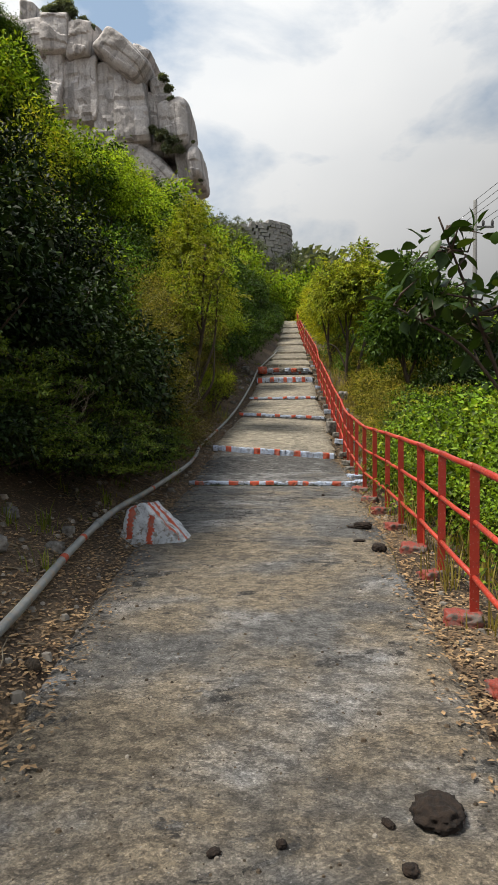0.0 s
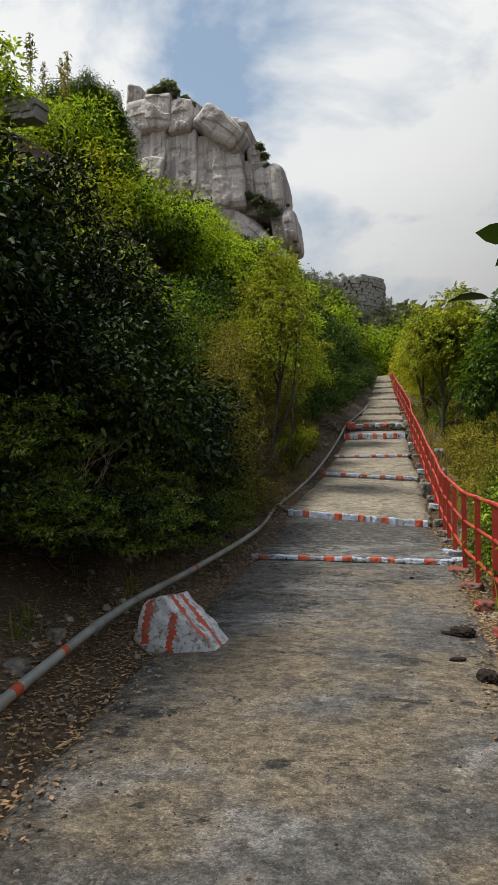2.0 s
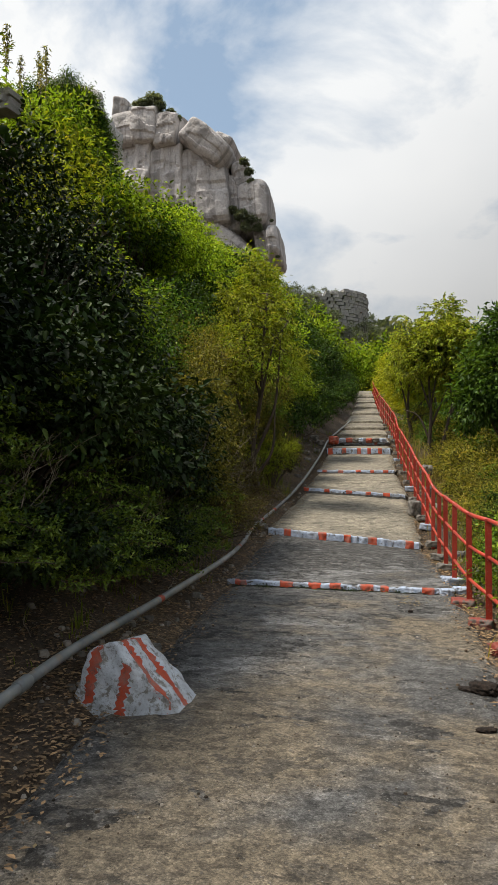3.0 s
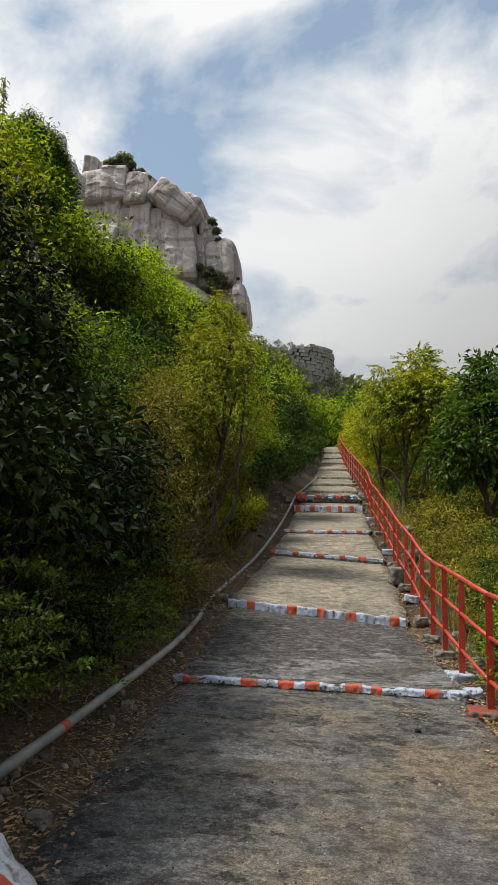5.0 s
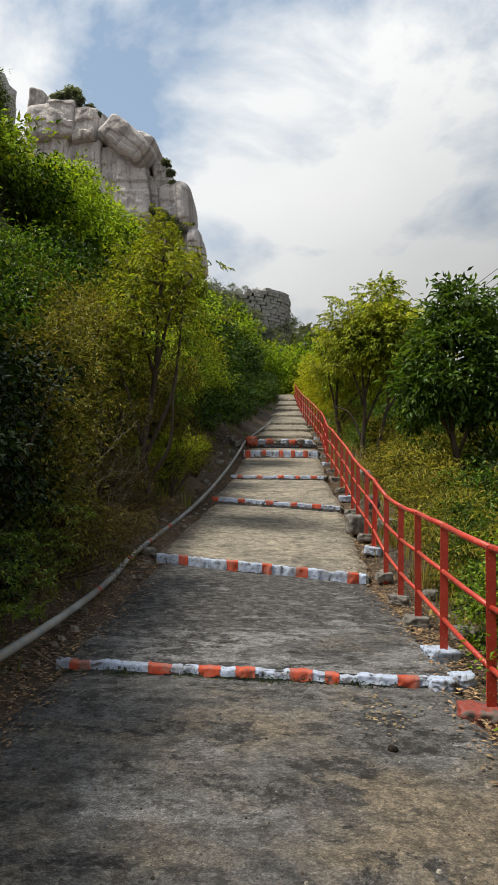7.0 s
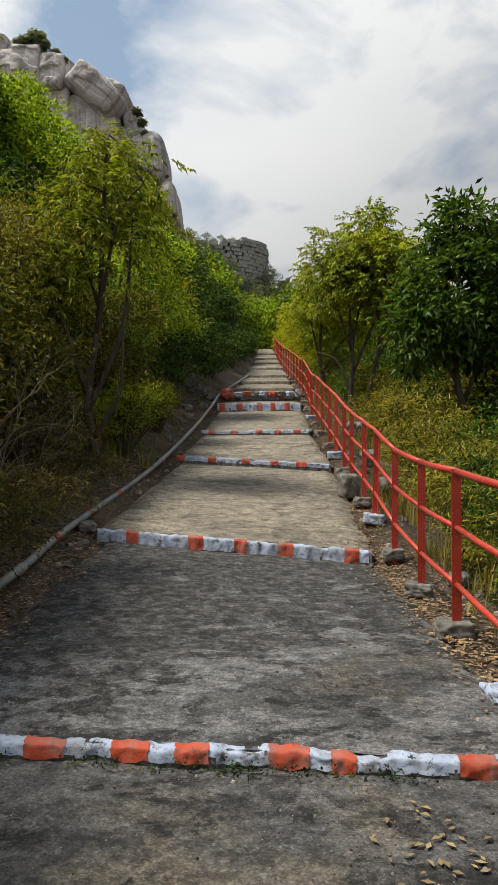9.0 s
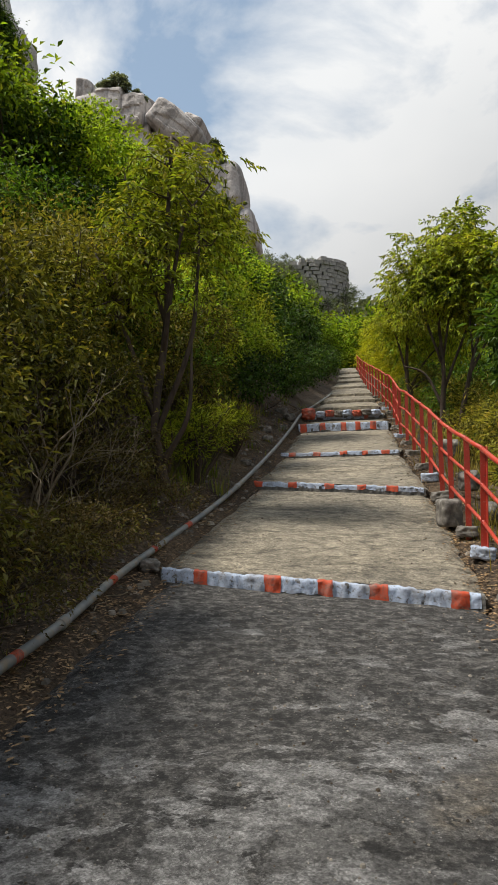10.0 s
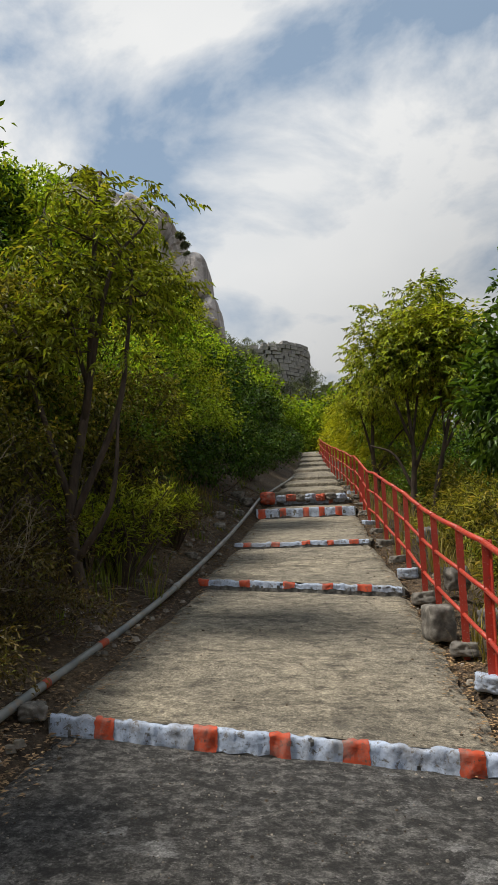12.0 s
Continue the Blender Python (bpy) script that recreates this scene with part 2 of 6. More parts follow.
def pipe_material():
    p = Paint("dusty_grey_pipe", 0.55)
    base = p.mix(p.ramp(p.noise(3.5, 4, 0.6), (0.35, 0.0), (0.65, 1.0)), (0.13, 0.145, 0.15), (0.26, 0.265, 0.25))
    base = p.mix(p.ramp(p.noise(9, 5, 0.6), (0.52, 0.0), (0.66, 0.65)), base, (0.27, 0.20, 0.13))
    p.color(base)
    p.bump(p.noise(60, 3), 0.2, 0.003)
    return p.mat


def leaf_material(name, dark, light, odd, through_light=0.35, rough=0.5, odd_share=0.9):
    """Leaves: each leaf its own tone; light passes through them."""
    p = Paint(name, rough)
    each = p.random("island")
    tone = p.ramp(each, (0.25, dark), (0.72, tuple(1.2 * c for c in light)), (odd_share, tuple(1.2 * c for c in light)), (min(odd_share + 0.04, 1.0), odd))
    clump = p.noise(0.8, 2)
    tone = p.mix(p.ramp(clump, (0.35, 0.0), (0.65, 0.55)), tone, p.mix(0.5, tone, odd))
    whole = p.ramp(p.random("object"), (0.0, 0.75), (1.0, 1.2))
    tone = p.mix(1.0, tone, whole, "MULTIPLY")
    p.color(tone)
    p.b.inputs["Specular IOR Level"].default_value = 0.16
    tr = p.t.nodes.new("ShaderNodeBsdfTranslucent")
    glow = p.mix(1.0, tone, (1.5, 1.45, 0.55), "MULTIPLY")
    p.t.links.new(glow, tr.inputs["Color"])
    mixer = p.t.nodes.new("ShaderNodeMixShader")
    mixer.inputs[0].default_value = through_light
    out = p.t.nodes["Material Output"]
    p.t.links.new(p.b.outputs[0], mixer.inputs[1])
    p.t.links.new(tr.outputs[0], mixer.inputs[2])
    p.t.links.new(mixer.outputs[0], out.inputs["Surface"])
    return p.mat


def plain_noise_material(name, a, b, scale=8.0, rough=0.85, squash=(1, 1, 1), bump=0.4, random=False):
    p = Paint(name, rough)
    n = p.noise(scale, 5, 0.6, squash)
    base = p.ramp(n, (0.32, a), (0.68, b))
    if random:
        base = p.mix(1.0, base, p.ramp(p.random("island"), (0.0, 0.55), (1.0, 1.5)), "MULTIPLY")
    p.color(base)
    p.bump(n, bump, 0.02)
    return p.mat


M_CONCRETE = concrete_material("worn_concrete", 0.93, 0.0, 0.43, 0.585, 0.56, (0.010, -9.0))
M_CONCRETE_GREY = concrete_material("dark_worn_concrete", 0.82, 3.7, 0.54, 0.485, 0.46, (0.038, -3.0))
M_DUSTY = dusty_concrete_material()
M_RISER = plain_noise_material("bare_step_concrete", (0.045, 0.043, 0.040), (0.165, 0.160, 0.150), 22, 0.95, (1, 1, 1), 0.8)
M_SOIL = soil_material()
# granite tones lifted to carry the pale distance haze over the cliff
M_CLIFF = rock_material("haze_paled_granite", (0.41, 0.382, 0.365), (0.48, 0.448, 0.428), (0.54, 0.507, 0.485), 0.07)
M_WALLSTONE = rock_material("masonry_granite", (0.17, 0.165, 0.16), (0.26, 0.25, 0.24), (0.35, 0.335, 0.32), 0.8, False)
M_STONE = rock_material("grey_stone", (0.055, 0.050, 0.045), (0.15, 0.138, 0.122), (0.30, 0.28, 0.25), 9.0, False)
M_WHITE = chipped_paint_material("whitewash", (0.43, 0.51, 0.66), (0.12, 0.115, 0.11), 0.55, 22.0)
M_WHITE_ROCK = chipped_paint_material("rough_whitewash", (0.58, 0.62, 0.67), (0.20, 0.19, 0.17), 0.52, 16.0)
M_ORANGE = chipped_paint_material("orange_red_paint", (0.52, 0.068, 0.020), (0.16, 0.06, 0.04), 0.55, 24.0)
M_RED = red_metal_material()
M_REDSTONE = chipped_paint_material("red_painted_stone", (0.27, 0.042, 0.026), (0.08, 0.055, 0.045), 0.50, 12.0)
M_PIPE = pipe_material()
M_BARK = plain_noise_material("brown_bark", (0.028, 0.019, 0.013), (0.085, 0.06, 0.042), 14, 0.9, (1, 1, 0.25), 0.8)
M_TWIG = plain_noise_material("dry_twig", (0.14, 0.11, 0.075), (0.30, 0.25, 0.17), 10, 0.9)
M_DUNG = plain_noise_material("dark_dung", (0.005, 0.003, 0.002), (0.024, 0.014, 0.008), 34, 1.0, (1, 1, 1), 1.0)
M_CLOD = plain_noise_material("brown_clod", (0.03, 0.022, 0.015), (0.09, 0.065, 0.04), 30, 0.95, (1, 1, 1), 1.0, True)
M_PEBBLE = plain_noise_material("pebbles", (0.10, 0.09, 0.075), (0.27, 0.24, 0.20), 12, 0.9, (1, 1, 1), 0.4, True)
M_LITTER = plain_noise_material("dry_fallen_leaves", (0.09, 0.055, 0.028), (0.38, 0.245, 0.12), 6, 0.8, (1, 1, 1), 0.2, True)
M_STRAW = plain_noise_material("dry_straw", (0.16, 0.115, 0.055), (0.32, 0.245, 0.12), 6, 0.85, (1, 1, 1), 0.2, True)
M_POLE = plain_noise_material("grey_pole", (0.10, 0.10, 0.10), (0.18, 0.18, 0.17), 5)
M_WIRE = plain_noise_material("wire", (0.05, 0.05, 0.055), (0.09, 0.09, 0.09), 5)
# leaf colour taken near black: it holds the shade inside dense bushes
M_LEAF_DARK = leaf_material("shade_darkened_broad_leaves", (0.0025, 0.007, 0.002), (0.012, 0.030, 0.005), (0.055, 0.085, 0.012), 0.07, 0.55)
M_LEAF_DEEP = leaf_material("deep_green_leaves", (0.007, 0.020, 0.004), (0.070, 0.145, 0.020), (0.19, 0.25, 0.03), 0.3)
M_LEAF_GREEN = leaf_material("green_leaves", (0.022, 0.055, 0.007), (0.23, 0.36, 0.03), (0.40, 0.43, 0.04), 0.34)
M_LEAF_CREEPER = leaf_material("creeper_leaves", (0.012, 0.032, 0.005), (0.16, 0.27, 0.022), (0.30, 0.36, 0.035), 0.3)
M_LEAF_LIME = leaf_material("yellow_green_leaves", (0.045, 0.075, 0.008), (0.32, 0.39, 0.032), (0.48, 0.44, 0.055), 0.34)
M_LEAF_NEEM = leaf_material("feathery_olive_green_leaves", (0.028, 0.050, 0.008), (0.28, 0.36, 0.034), (0.46, 0.42, 0.06), 0.34)
# oval leaves coloured dark so the branch reads as a backlit silhouette
M_LEAF_BRANCH = leaf_material("silhouette_dark_oval_leaves", (0.006, 0.016, 0.005), (0.028, 0.058, 0.012), (0.06, 0.10, 0.016), 0.18, 0.4)
# darker green for bushes along the path, shade included in the tone
M_LEAF_THICKET = leaf_material("shade_darkened_thicket_leaves", (0.004, 0.013, 0.003), (0.040, 0.092, 0.013), (0.12, 0.17, 0.022), 0.2)
M_LEAF_SPRAY = leaf_material("small_spray_leaves", (0.020, 0.045, 0.008), (0.105, 0.165, 0.022), (0.20, 0.24, 0.04), 0.25)
M_LEAF_OLIVE = leaf_material("olive_leaves", (0.026, 0.034, 0.008), (0.16, 0.165, 0.032), (0.34, 0.27, 0.06), 0.3)
# leaves of the far scrub, with aerial haze mixed into the green
M_LEAF_FAR = leaf_material("haze_tinted_far_leaves", (0.075, 0.105, 0.05), (0.17, 0.21, 0.09), (0.24, 0.25, 0.10), 0.3)
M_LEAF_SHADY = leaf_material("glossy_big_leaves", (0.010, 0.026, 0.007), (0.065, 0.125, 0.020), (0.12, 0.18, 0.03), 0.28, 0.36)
M_GRASS = leaf_material("green_grass", (0.06, 0.10, 0.012), (0.16, 0.21, 0.03), (0.29, 0.25, 0.06), 0.35)
M_DRYGRASS = leaf_material("dry_grass", (0.17, 0.14, 0.035), (0.33, 0.27, 0.07), (0.42, 0.33, 0.11), 0.3)
M_LEAF_DRY = leaf_material("brown_dry_leaves", (0.045, 0.032, 0.014), (0.14, 0.10, 0.04), (0.15, 0.16, 0.03), 0.2)
M_LEAF_STRAW = leaf_material("yellow_scrub_leaves", (0.036, 0.044, 0.010), (0.25, 0.25, 0.044), (0.44, 0.34, 0.08), 0.3)
# brightened copy of the yellow-green leaves, sunlight worked into the colour
M_LEAF_BAMBOO = leaf_material("sun_brightened_yellow_green_leaves", (0.14, 0.17, 0.012), (0.36, 0.38, 0.03), (0.48, 0.44, 0.05), 0.33)
M_LEAF_BRIGHT = leaf_material("bright_green_leaves", (0.06, 0.12, 0.010), (0.30, 0.43, 0.030), (0.42, 0.47, 0.04), 0.32)
# paler still: haze of the farthest hill tinted into the leaf colour
M_LEAF_HAZE = leaf_material("haze_tinted_grey_green_leaves", (0.085, 0.11, 0.075), (0.17, 0.20, 0.13), (0.23, 0.24, 0.16), 0.25)
M_CLOTH = plain_noise_material("white_cloth", (0.55, 0.55, 0.55), (0.8, 0.8, 0.8), 4)


# ---- mesh helpers ----
def mesh(name, verts, faces, material, smooth=False):
    me = bpy.data.meshes.new(name)
    me.from_pydata([tuple(v) for v in verts], [], faces)
    me.materials.append(material)
    if smooth:
        me.shade_smooth()
    return me


def quick_mesh(name, verts, tris, material):
    """A mesh of triangles from two numpy arrays."""
    me = bpy.data.meshes.new(name)
    me.vertices.add(len(verts))
    me.vertices.foreach_set("co", np.ascontiguousarray(verts, dtype=np.float32).ravel())
    me.loops.add(len(tris) * 3)
    me.loops.foreach_set("vertex_index", np.ascontiguousarray(tris, dtype=np.int32).ravel())
    me.polygons.add(len(tris))
    me.polygons.foreach_set("loop_start", np.arange(0, len(tris) * 3, 3, dtype=np.int32))
    me.materials.append(material)
    me.update(calc_edges=True)
    return me


def part(name, me, parent, label=""):
    ob = new(name, me)
    ob.parent = parent
    return tagged(ob, label) if label else ob


def thing(name, at, label, category, group="", kind="", me=None, rz=0.0):
    ob = new(name, me)
    ob.matrix_world = pose(*at, 0, 0, rz)
    return tagged(ob, label, category, group, kind)


def tube(points, radii, sides=6, cap=True):
    """Vertices and faces of a tube along points."""
    pts = [Vector(p) for p in points]
    verts, faces = [], []
    side = None
    for i, p in enumerate(pts):
        d = (pts[min(i + 1, len(pts) - 1)] - pts[max(i - 1, 0)]).normalized()
        if side is None:
            side = d.orthogonal().normalized()
        side = (side - d * side.dot(d)).normalized()
        other = d.cross(side)
        for k in range(sides):
            a = 2 * math.pi * k / sides
            verts.append(p + (side * math.cos(a) + other * math.sin(a)) * radii[i])
    for i in range(len(pts) - 1):
        for k in range(sides):
            k2 = (k + 1) % sides
            faces.append((i * sides + k, i * sides + k2, (i + 1) * sides + k2, (i + 1) * sides + k))
    if cap:
        faces.append(tuple(reversed(range(sides))))
        faces.append(tuple(range((len(pts) - 1) * sides, len(pts) * sides)))
    return verts, faces


def joined(pieces):
    verts, faces = [], []
    for v, f in pieces:
        n = len(verts)
        verts += list(v)
        faces += [tuple(i + n for i in face) for face in f]
    return verts, faces


def box(sx, sy, sz, at=(0, 0, 0)):
    x, y, z = at
    v = [(x + a * sx / 2, y + b * sy / 2, z + c * sz / 2) for a in (-1, 1) for b in (-1, 1) for c in (-1, 1)]
    return v, [(0, 1, 3, 2), (4, 6, 7, 5), (0, 4, 5, 1), (2, 3, 7, 6), (0, 2, 6, 4), (1, 5, 7, 3)]


def boulder(size, power=3.0, rough=0.12, cuts=3, seed=0, grain=1.6, flat=0.0):
    """A rounded, uneven block of rock about its centre."""
    bm = bmesh.new()
    bmesh.ops.create_icosphere(bm, subdivisions=cuts, radius=1.0)
    off = Vector((seed * 3.7, seed * 1.3, seed * 7.1))
    for v in bm.verts:
        d = v.co.normalized()
        r = (abs(d.x) ** power + abs(d.y) ** power + abs(d.z) ** power) ** (-1 / power)
        n = noise.noise(d * grain + off) + 0.5 * noise.noise(d * grain * 2.3 + off) + 0.25 * noise.noise(d * grain * 5 + off)
        p = d * r * (1 + rough * n)
        v.co = Vector((p.x * size[0] / 2, p.y * size[1] / 2, p.z * size[2] / 2))
        if flat and v.co.z < -flat * size[2] / 2:
            v.co.z = -flat * size[2] / 2
    bmesh.ops.recalc_face_normals(bm, faces=bm.faces)
    return bm


def bm_mesh(name, bm, material, smooth=True):
    me = bpy.data.meshes.new(name)
    bm.to_mesh(me)
    bm.free()
    me.materials.append(material)
    if smooth:
        me.shade_smooth()
    return me


# ---- the lie of the land ----
# steps: y at the path's middle, height below, height above
STEPS = [(-4.36, -0.225, -0.160), (0.0, -0.065, 0.060), (4.12, 0.665, 0.780), (6.90, 1.20, 1.290), (10.72, 1.83, 2.03),
         (12.55, 2.19, 2.34), (15.0, 2.64, 2.74), (17.4, 3.06, 3.16), (20.2, 3.53, 3.63), (24.4, 4.25, 4.35), (28.6, 4.97, 5.06), (33.0, 5.70, 5.80), (38.0, 6.58, 6.68)]
START_Z, END_Y, END_Z = -0.20, 46.0, 8.0
SLANT = -0.10


def tread_z(y):
    if y < STEPS[0][0]:
        return START_Z + (STEPS[0][1] - START_Z) * min(max((y + 20) / 15.6, 0), 1)
    for (y0, _, top), (y1, low, _) in zip(STEPS, STEPS[1:] + [(END_Y, END_Z, END_Z)]):
        if y < y1:
            return top + (low - top) * (y - y0) / (y1 - y0)
    return END_Z + 0.03 * (y - END_Y)


LEFT_EDGE = [(-40, -1.1), (-16, -1.15), (-13, -1.2), (-11.4, -1.33), (-9, -1.46), (-5, -1.5), (0.4, -1.5), (4, -1.12), (7.3, -0.9), (10.6, -0.80), (19, -0.35), (28, 0.1), (46, 0.45), (80, 0.5)]
RIGHT_EDGE = [(-40, 1.0), (-13, 1.02), (-9.8, 1.15), (-6.9, 1.28), (-4, 1.40), (1, 1.36), (3.7, 1.42), (7, 1.30), (10, 1.38), (19, 1.45), (28, 1.5), (46, 1.6), (80, 1.6)]


def between(table, y):
    return float(np.interp(y, [a for a, _ in table], [b for _, b in table]))


def left_edge(y):
    return between(LEFT_EDGE, y)


def right_edge(y):
    return between(RIGHT_EDGE, y)


def bank(y):
    """Sideways fall of the treads."""
    return between([(-30, 0.0), (-4.3, 0.0), (0, -0.07), (4.12, -0.055), (6.9, 0.0), (90, 0.0)], y)


def verge_z(y):
    return sum(tread_z(y + k) for k in (-0.6, -0.3, 0, 0.3, 0.6)) / 5


def ground_z(x, y):
    g = verge_z(y)
    if y > 60:
        g += 0.16 * (min(y, 150) - 60)
    xl, xr = left_edge(y), right_edge(y)
    lump = noise.noise(Vector((x * 0.9, y * 0.9, 3.0))) * 0.10 + noise.noise(Vector((x * 3.1, y * 3.1, 8.0))) * 0.035
    if x < xl:
        d = xl - x
        h = 0.50 * min(d, 0.9) + 0.95 * min(max(d - 0.9, 0), 7.2) + 0.42 * min(max(d - 8.1, 0), 22) + 0.12 * max(d - 30, 0)
        if y > 30:
            h *= max(1 - (y - 30) / 60, 0.45)
        h += 2.6 * math.exp(-((x + 11.5) ** 2 + (y - 7) ** 2) / 18)
        return g + h + lump * min(d * 2.5, 1.0) * (1.0 if d < 3 else 2.2) + bank(y) * xl * max(0.0, 1 - d / 0.3)
    if x > xr:
        d = x - xr
        h = -0.03 - 0.32 * min(max(d - 0.45, 0), 5.0) - 0.10 * min(max(d - 5.5, 0), 40)
        return g + h + lump * min(d * 2.5, 1.0) * (0.6 if d < 3 else 2.0) + bank(y) * xr * max(0.0, 1 - d / 0.5)
    inside = min(x - xl, xr - x)
    return min(g, tread_z(y), tread_z(y - 0.35)) - 0.10 * min(inside / 0.12, 1.0) - 0.02 + bank(y) * x


def axis(*spans):
    out = []
    for a, b, step in spans:
        out += list(np.arange(a, b, step))
    return out + [spans[-1][1]]


def build_ground():
    xs = axis((-3000, -400, 520), (-400, -60, 34), (-60, -14, 2.3), (-14, -4, 0.6), (-4, 4, 0.16), (4, 10, 0.6), (10, 60, 3.2), (60, 400, 34), (400, 3000, 520))
    ys = axis((-3000, -300, 540), (-300, -40, 26), (-40, -18, 2.2), (-18, 14, 0.2), (14, 50, 0.5), (50, 100, 2.5), (100, 400, 20), (400, 3000, 520))
    verts = [(x, y, ground_z(x, y)) for y in ys for x in xs]
    n = len(xs)
    faces = [(j * n + i, j * n + i + 1, (j + 1) * n + i + 1, (j + 1) * n + i) for j in range(len(ys) - 1) for i in range(n - 1)]
    ob = new("ground", mesh("ground", verts, faces, M_SOIL, True))
    tagged(ob, "brown hillside soil covered with dry leaf litter", "ground", kind="structure")


build_ground()


# ---- the concrete path with its painted steps ----
def wobble(x, y, amp=1.0):
    return amp * (0.014 * noise.noise(Vector((x * 1.3, y * 1.3, 0))) + 0.006 * noise.noise(Vector((x * 5, y * 5, 4))))


def build_path():
    path = thing("path", (0, 0, 0), "worn grey concrete hill path with tan dust", "path", kind="structure")
    edges = [-30.0] + [s[0] for s in STEPS] + [END_Y + 14]
    for i in range(len(edges) - 1):
        y0, y1 = edges[i], edges[i + 1]
        near = y1 < 14
        step = 0.14 if near else 0.5
        if i == 0:
            ts = list(np.linspace(0, 1, 150))
        else:
            ts = list(np.linspace(0, 1, max(int((y1 - y0) / step), 3)))
        across = 24 if near else 8
        verts, faces = [], []
        for t in ts:
            for k in range(across + 1):
                u = k / across
                yc = y0 + (y1 - y0) * t
                xl, xr = left_edge(yc), right_edge(yc)
                rag = 0.07 * noise.noise(Vector((yc * 2.1, 5.0 * (u > 0.5), 1.0))) + 0.03 * noise.noise(Vector((yc * 7, 5.0 * (u > 0.5), 2.0)))
                x = xl + (xr - xl) * u + (rag if k in (0, across) else 0)
                y = yc + SLANT * x * (1 if i > 0 or t > 0.8 else 0)
                z = tread_z(min(max(yc, y0 + 1e-4), y1 - 1e-4)) + wobble(x, y) + bank(yc) * x
                if k in (0, across):
                    z -= 0.05
                verts.append((x, y, z))
        n = across + 1
        for j in range(len(ts) - 1):
            for k in range(across):
                a = j * n + k
                faces.append((a, a + 1, a + n + 1, a + n))
        slab = part("slab", mesh("slab", verts, faces, (M_CONCRETE, M_CONCRETE_GREY)[i] if i < 2 else M_DUSTY, True), path)
    return path


STEP_PROFILE = [(-0.034, 0.0, -0.05), (-0.032, 0.0, 0.01), (-0.028, 0.5, 0.0), (-0.024, 0.86, 0.0), (-0.016, 1.0, -0.004), (0.004, 1.0, 0.003), (0.035, 1.0, 0.003), (0.05, 1.0, -0.03)]


def step_strip(y, low, top, x0, x1, proud, seed, nx, span=None, tear=0.0, ragged=0.0):
    """The uneven front of a step from x0 to x1, from its foot over its nose. span(x) gives the share of that girth which a coat of paint covers;
    tear: how much of the coat has flaked off; ragged: how far its ends stray."""
    verts, faces, keep = [], [], []
    rows = 11
    for i in range(nx + 1):
        for k in range(rows):
            x = x0 + (x1 - x0) * i / nx
            if i in (0, nx):
                x += ragged * noise.noise(Vector((k * 0.6, seed, i + x0)))
            j1 = 0.034 * noise.noise(Vector((x * 3.1, seed, 0))) + 0.020 * noise.noise(Vector((x * 11, seed, 3)))
            j2 = 0.022 * noise.noise(Vector((x * 4.3, seed, 9))) + 0.018 * noise.noise(Vector((x * 13, seed, 7)))
            a, b = span(x) if span else (0.0, 1.0)
            q = (a + (b - a) * k / (rows - 1)) * 6.999
            f, g, u = STEP_PROFILE[int(q)], STEP_PROFILE[int(q) + 1], q - int(q)
            h = top - low + 0.7 * j2
            py, pz = f[0] + (g[0] - f[0]) * u, (f[1] + (g[1] - f[1]) * u) * h + f[2] + (g[2] - f[2]) * u
            py, pz = (py + 0.008 * noise.noise(Vector((x * 16, pz * 16, seed))) + 0.006 * noise.noise(Vector((x * 38, pz * 38, seed))),
                      pz + 0.007 * noise.noise(Vector((x * 24, pz * 24, seed + 5))))
            verts.append((x, y + SLANT * x + j1 + py - proud, low + pz + proud * 0.8 + bank(y) * x))
            keep.append(noise.noise(Vector((x * 7, q * 0.8, seed + 2))) + 0.6 * noise.noise(Vector((x * 23, q * 2.2, seed + 4))) < 0.75 - tear)
    for i in range(nx):
        for k in range(rows - 1):
            a = i * rows + k
            quad = (a, a + rows, a + rows + 1, a + 1)
            if not tear or sum(keep[c] for c in quad) > 2:
                faces.append(quad)
    return verts, faces


ORANGE = [
    [(-1.33, 0.15), (-0.73, 0.17), (-0.37, 0.16), (-0.11, 0.14), (0.284, 0.16), (0.50, 0.10), (1.02, 0.15)],
    [(-1.135, 0.13), (-0.47, 0.15), (0.0, 0.13), (0.462, 0.16), (1.13, 0.15)],
    [(-1.06, 0.13), (-0.546, 0.13), (0.0, 0.14), (0.465, 0.13), (0.90, 0.17)],
    [(-0.72, 0.13), (-0.256, 0.14), (0.237, 0.14), (0.63, 0.11), (1.0, 0.15)],
    [(-0.68, 0.16), (-0.22, 0.14), (0.28, 0.13), (0.62, 0.12), (0.98, 0.14)],
    [(0.9, 0.10)],
]


def coat(seed, low, high):
    """How far up and over a step its paint reaches, wandering along the step."""
    return lambda x: (low + 0.06 * noise.noise(Vector((x * 2.6, seed, 1))) + 0.06 * noise.noise(Vector((x * 9, seed, 2))),
                      min(0.98, high + 0.10 * noise.noise(Vector((x * 3.3, seed, 5))) + 0.07 * noise.noise(Vector((x * 12, seed, 6)))))


# paint on each step: foot, top, how much has flaked off
COATS = [(0.15, 0.86, 0.20), (0.10, 0.80, 0.02), (0.25, 0.78, 0.30), (0.20, 0.78, 0.20), (0.15, 0.80, 0.06), (0.22, 0.80, 0.40)]


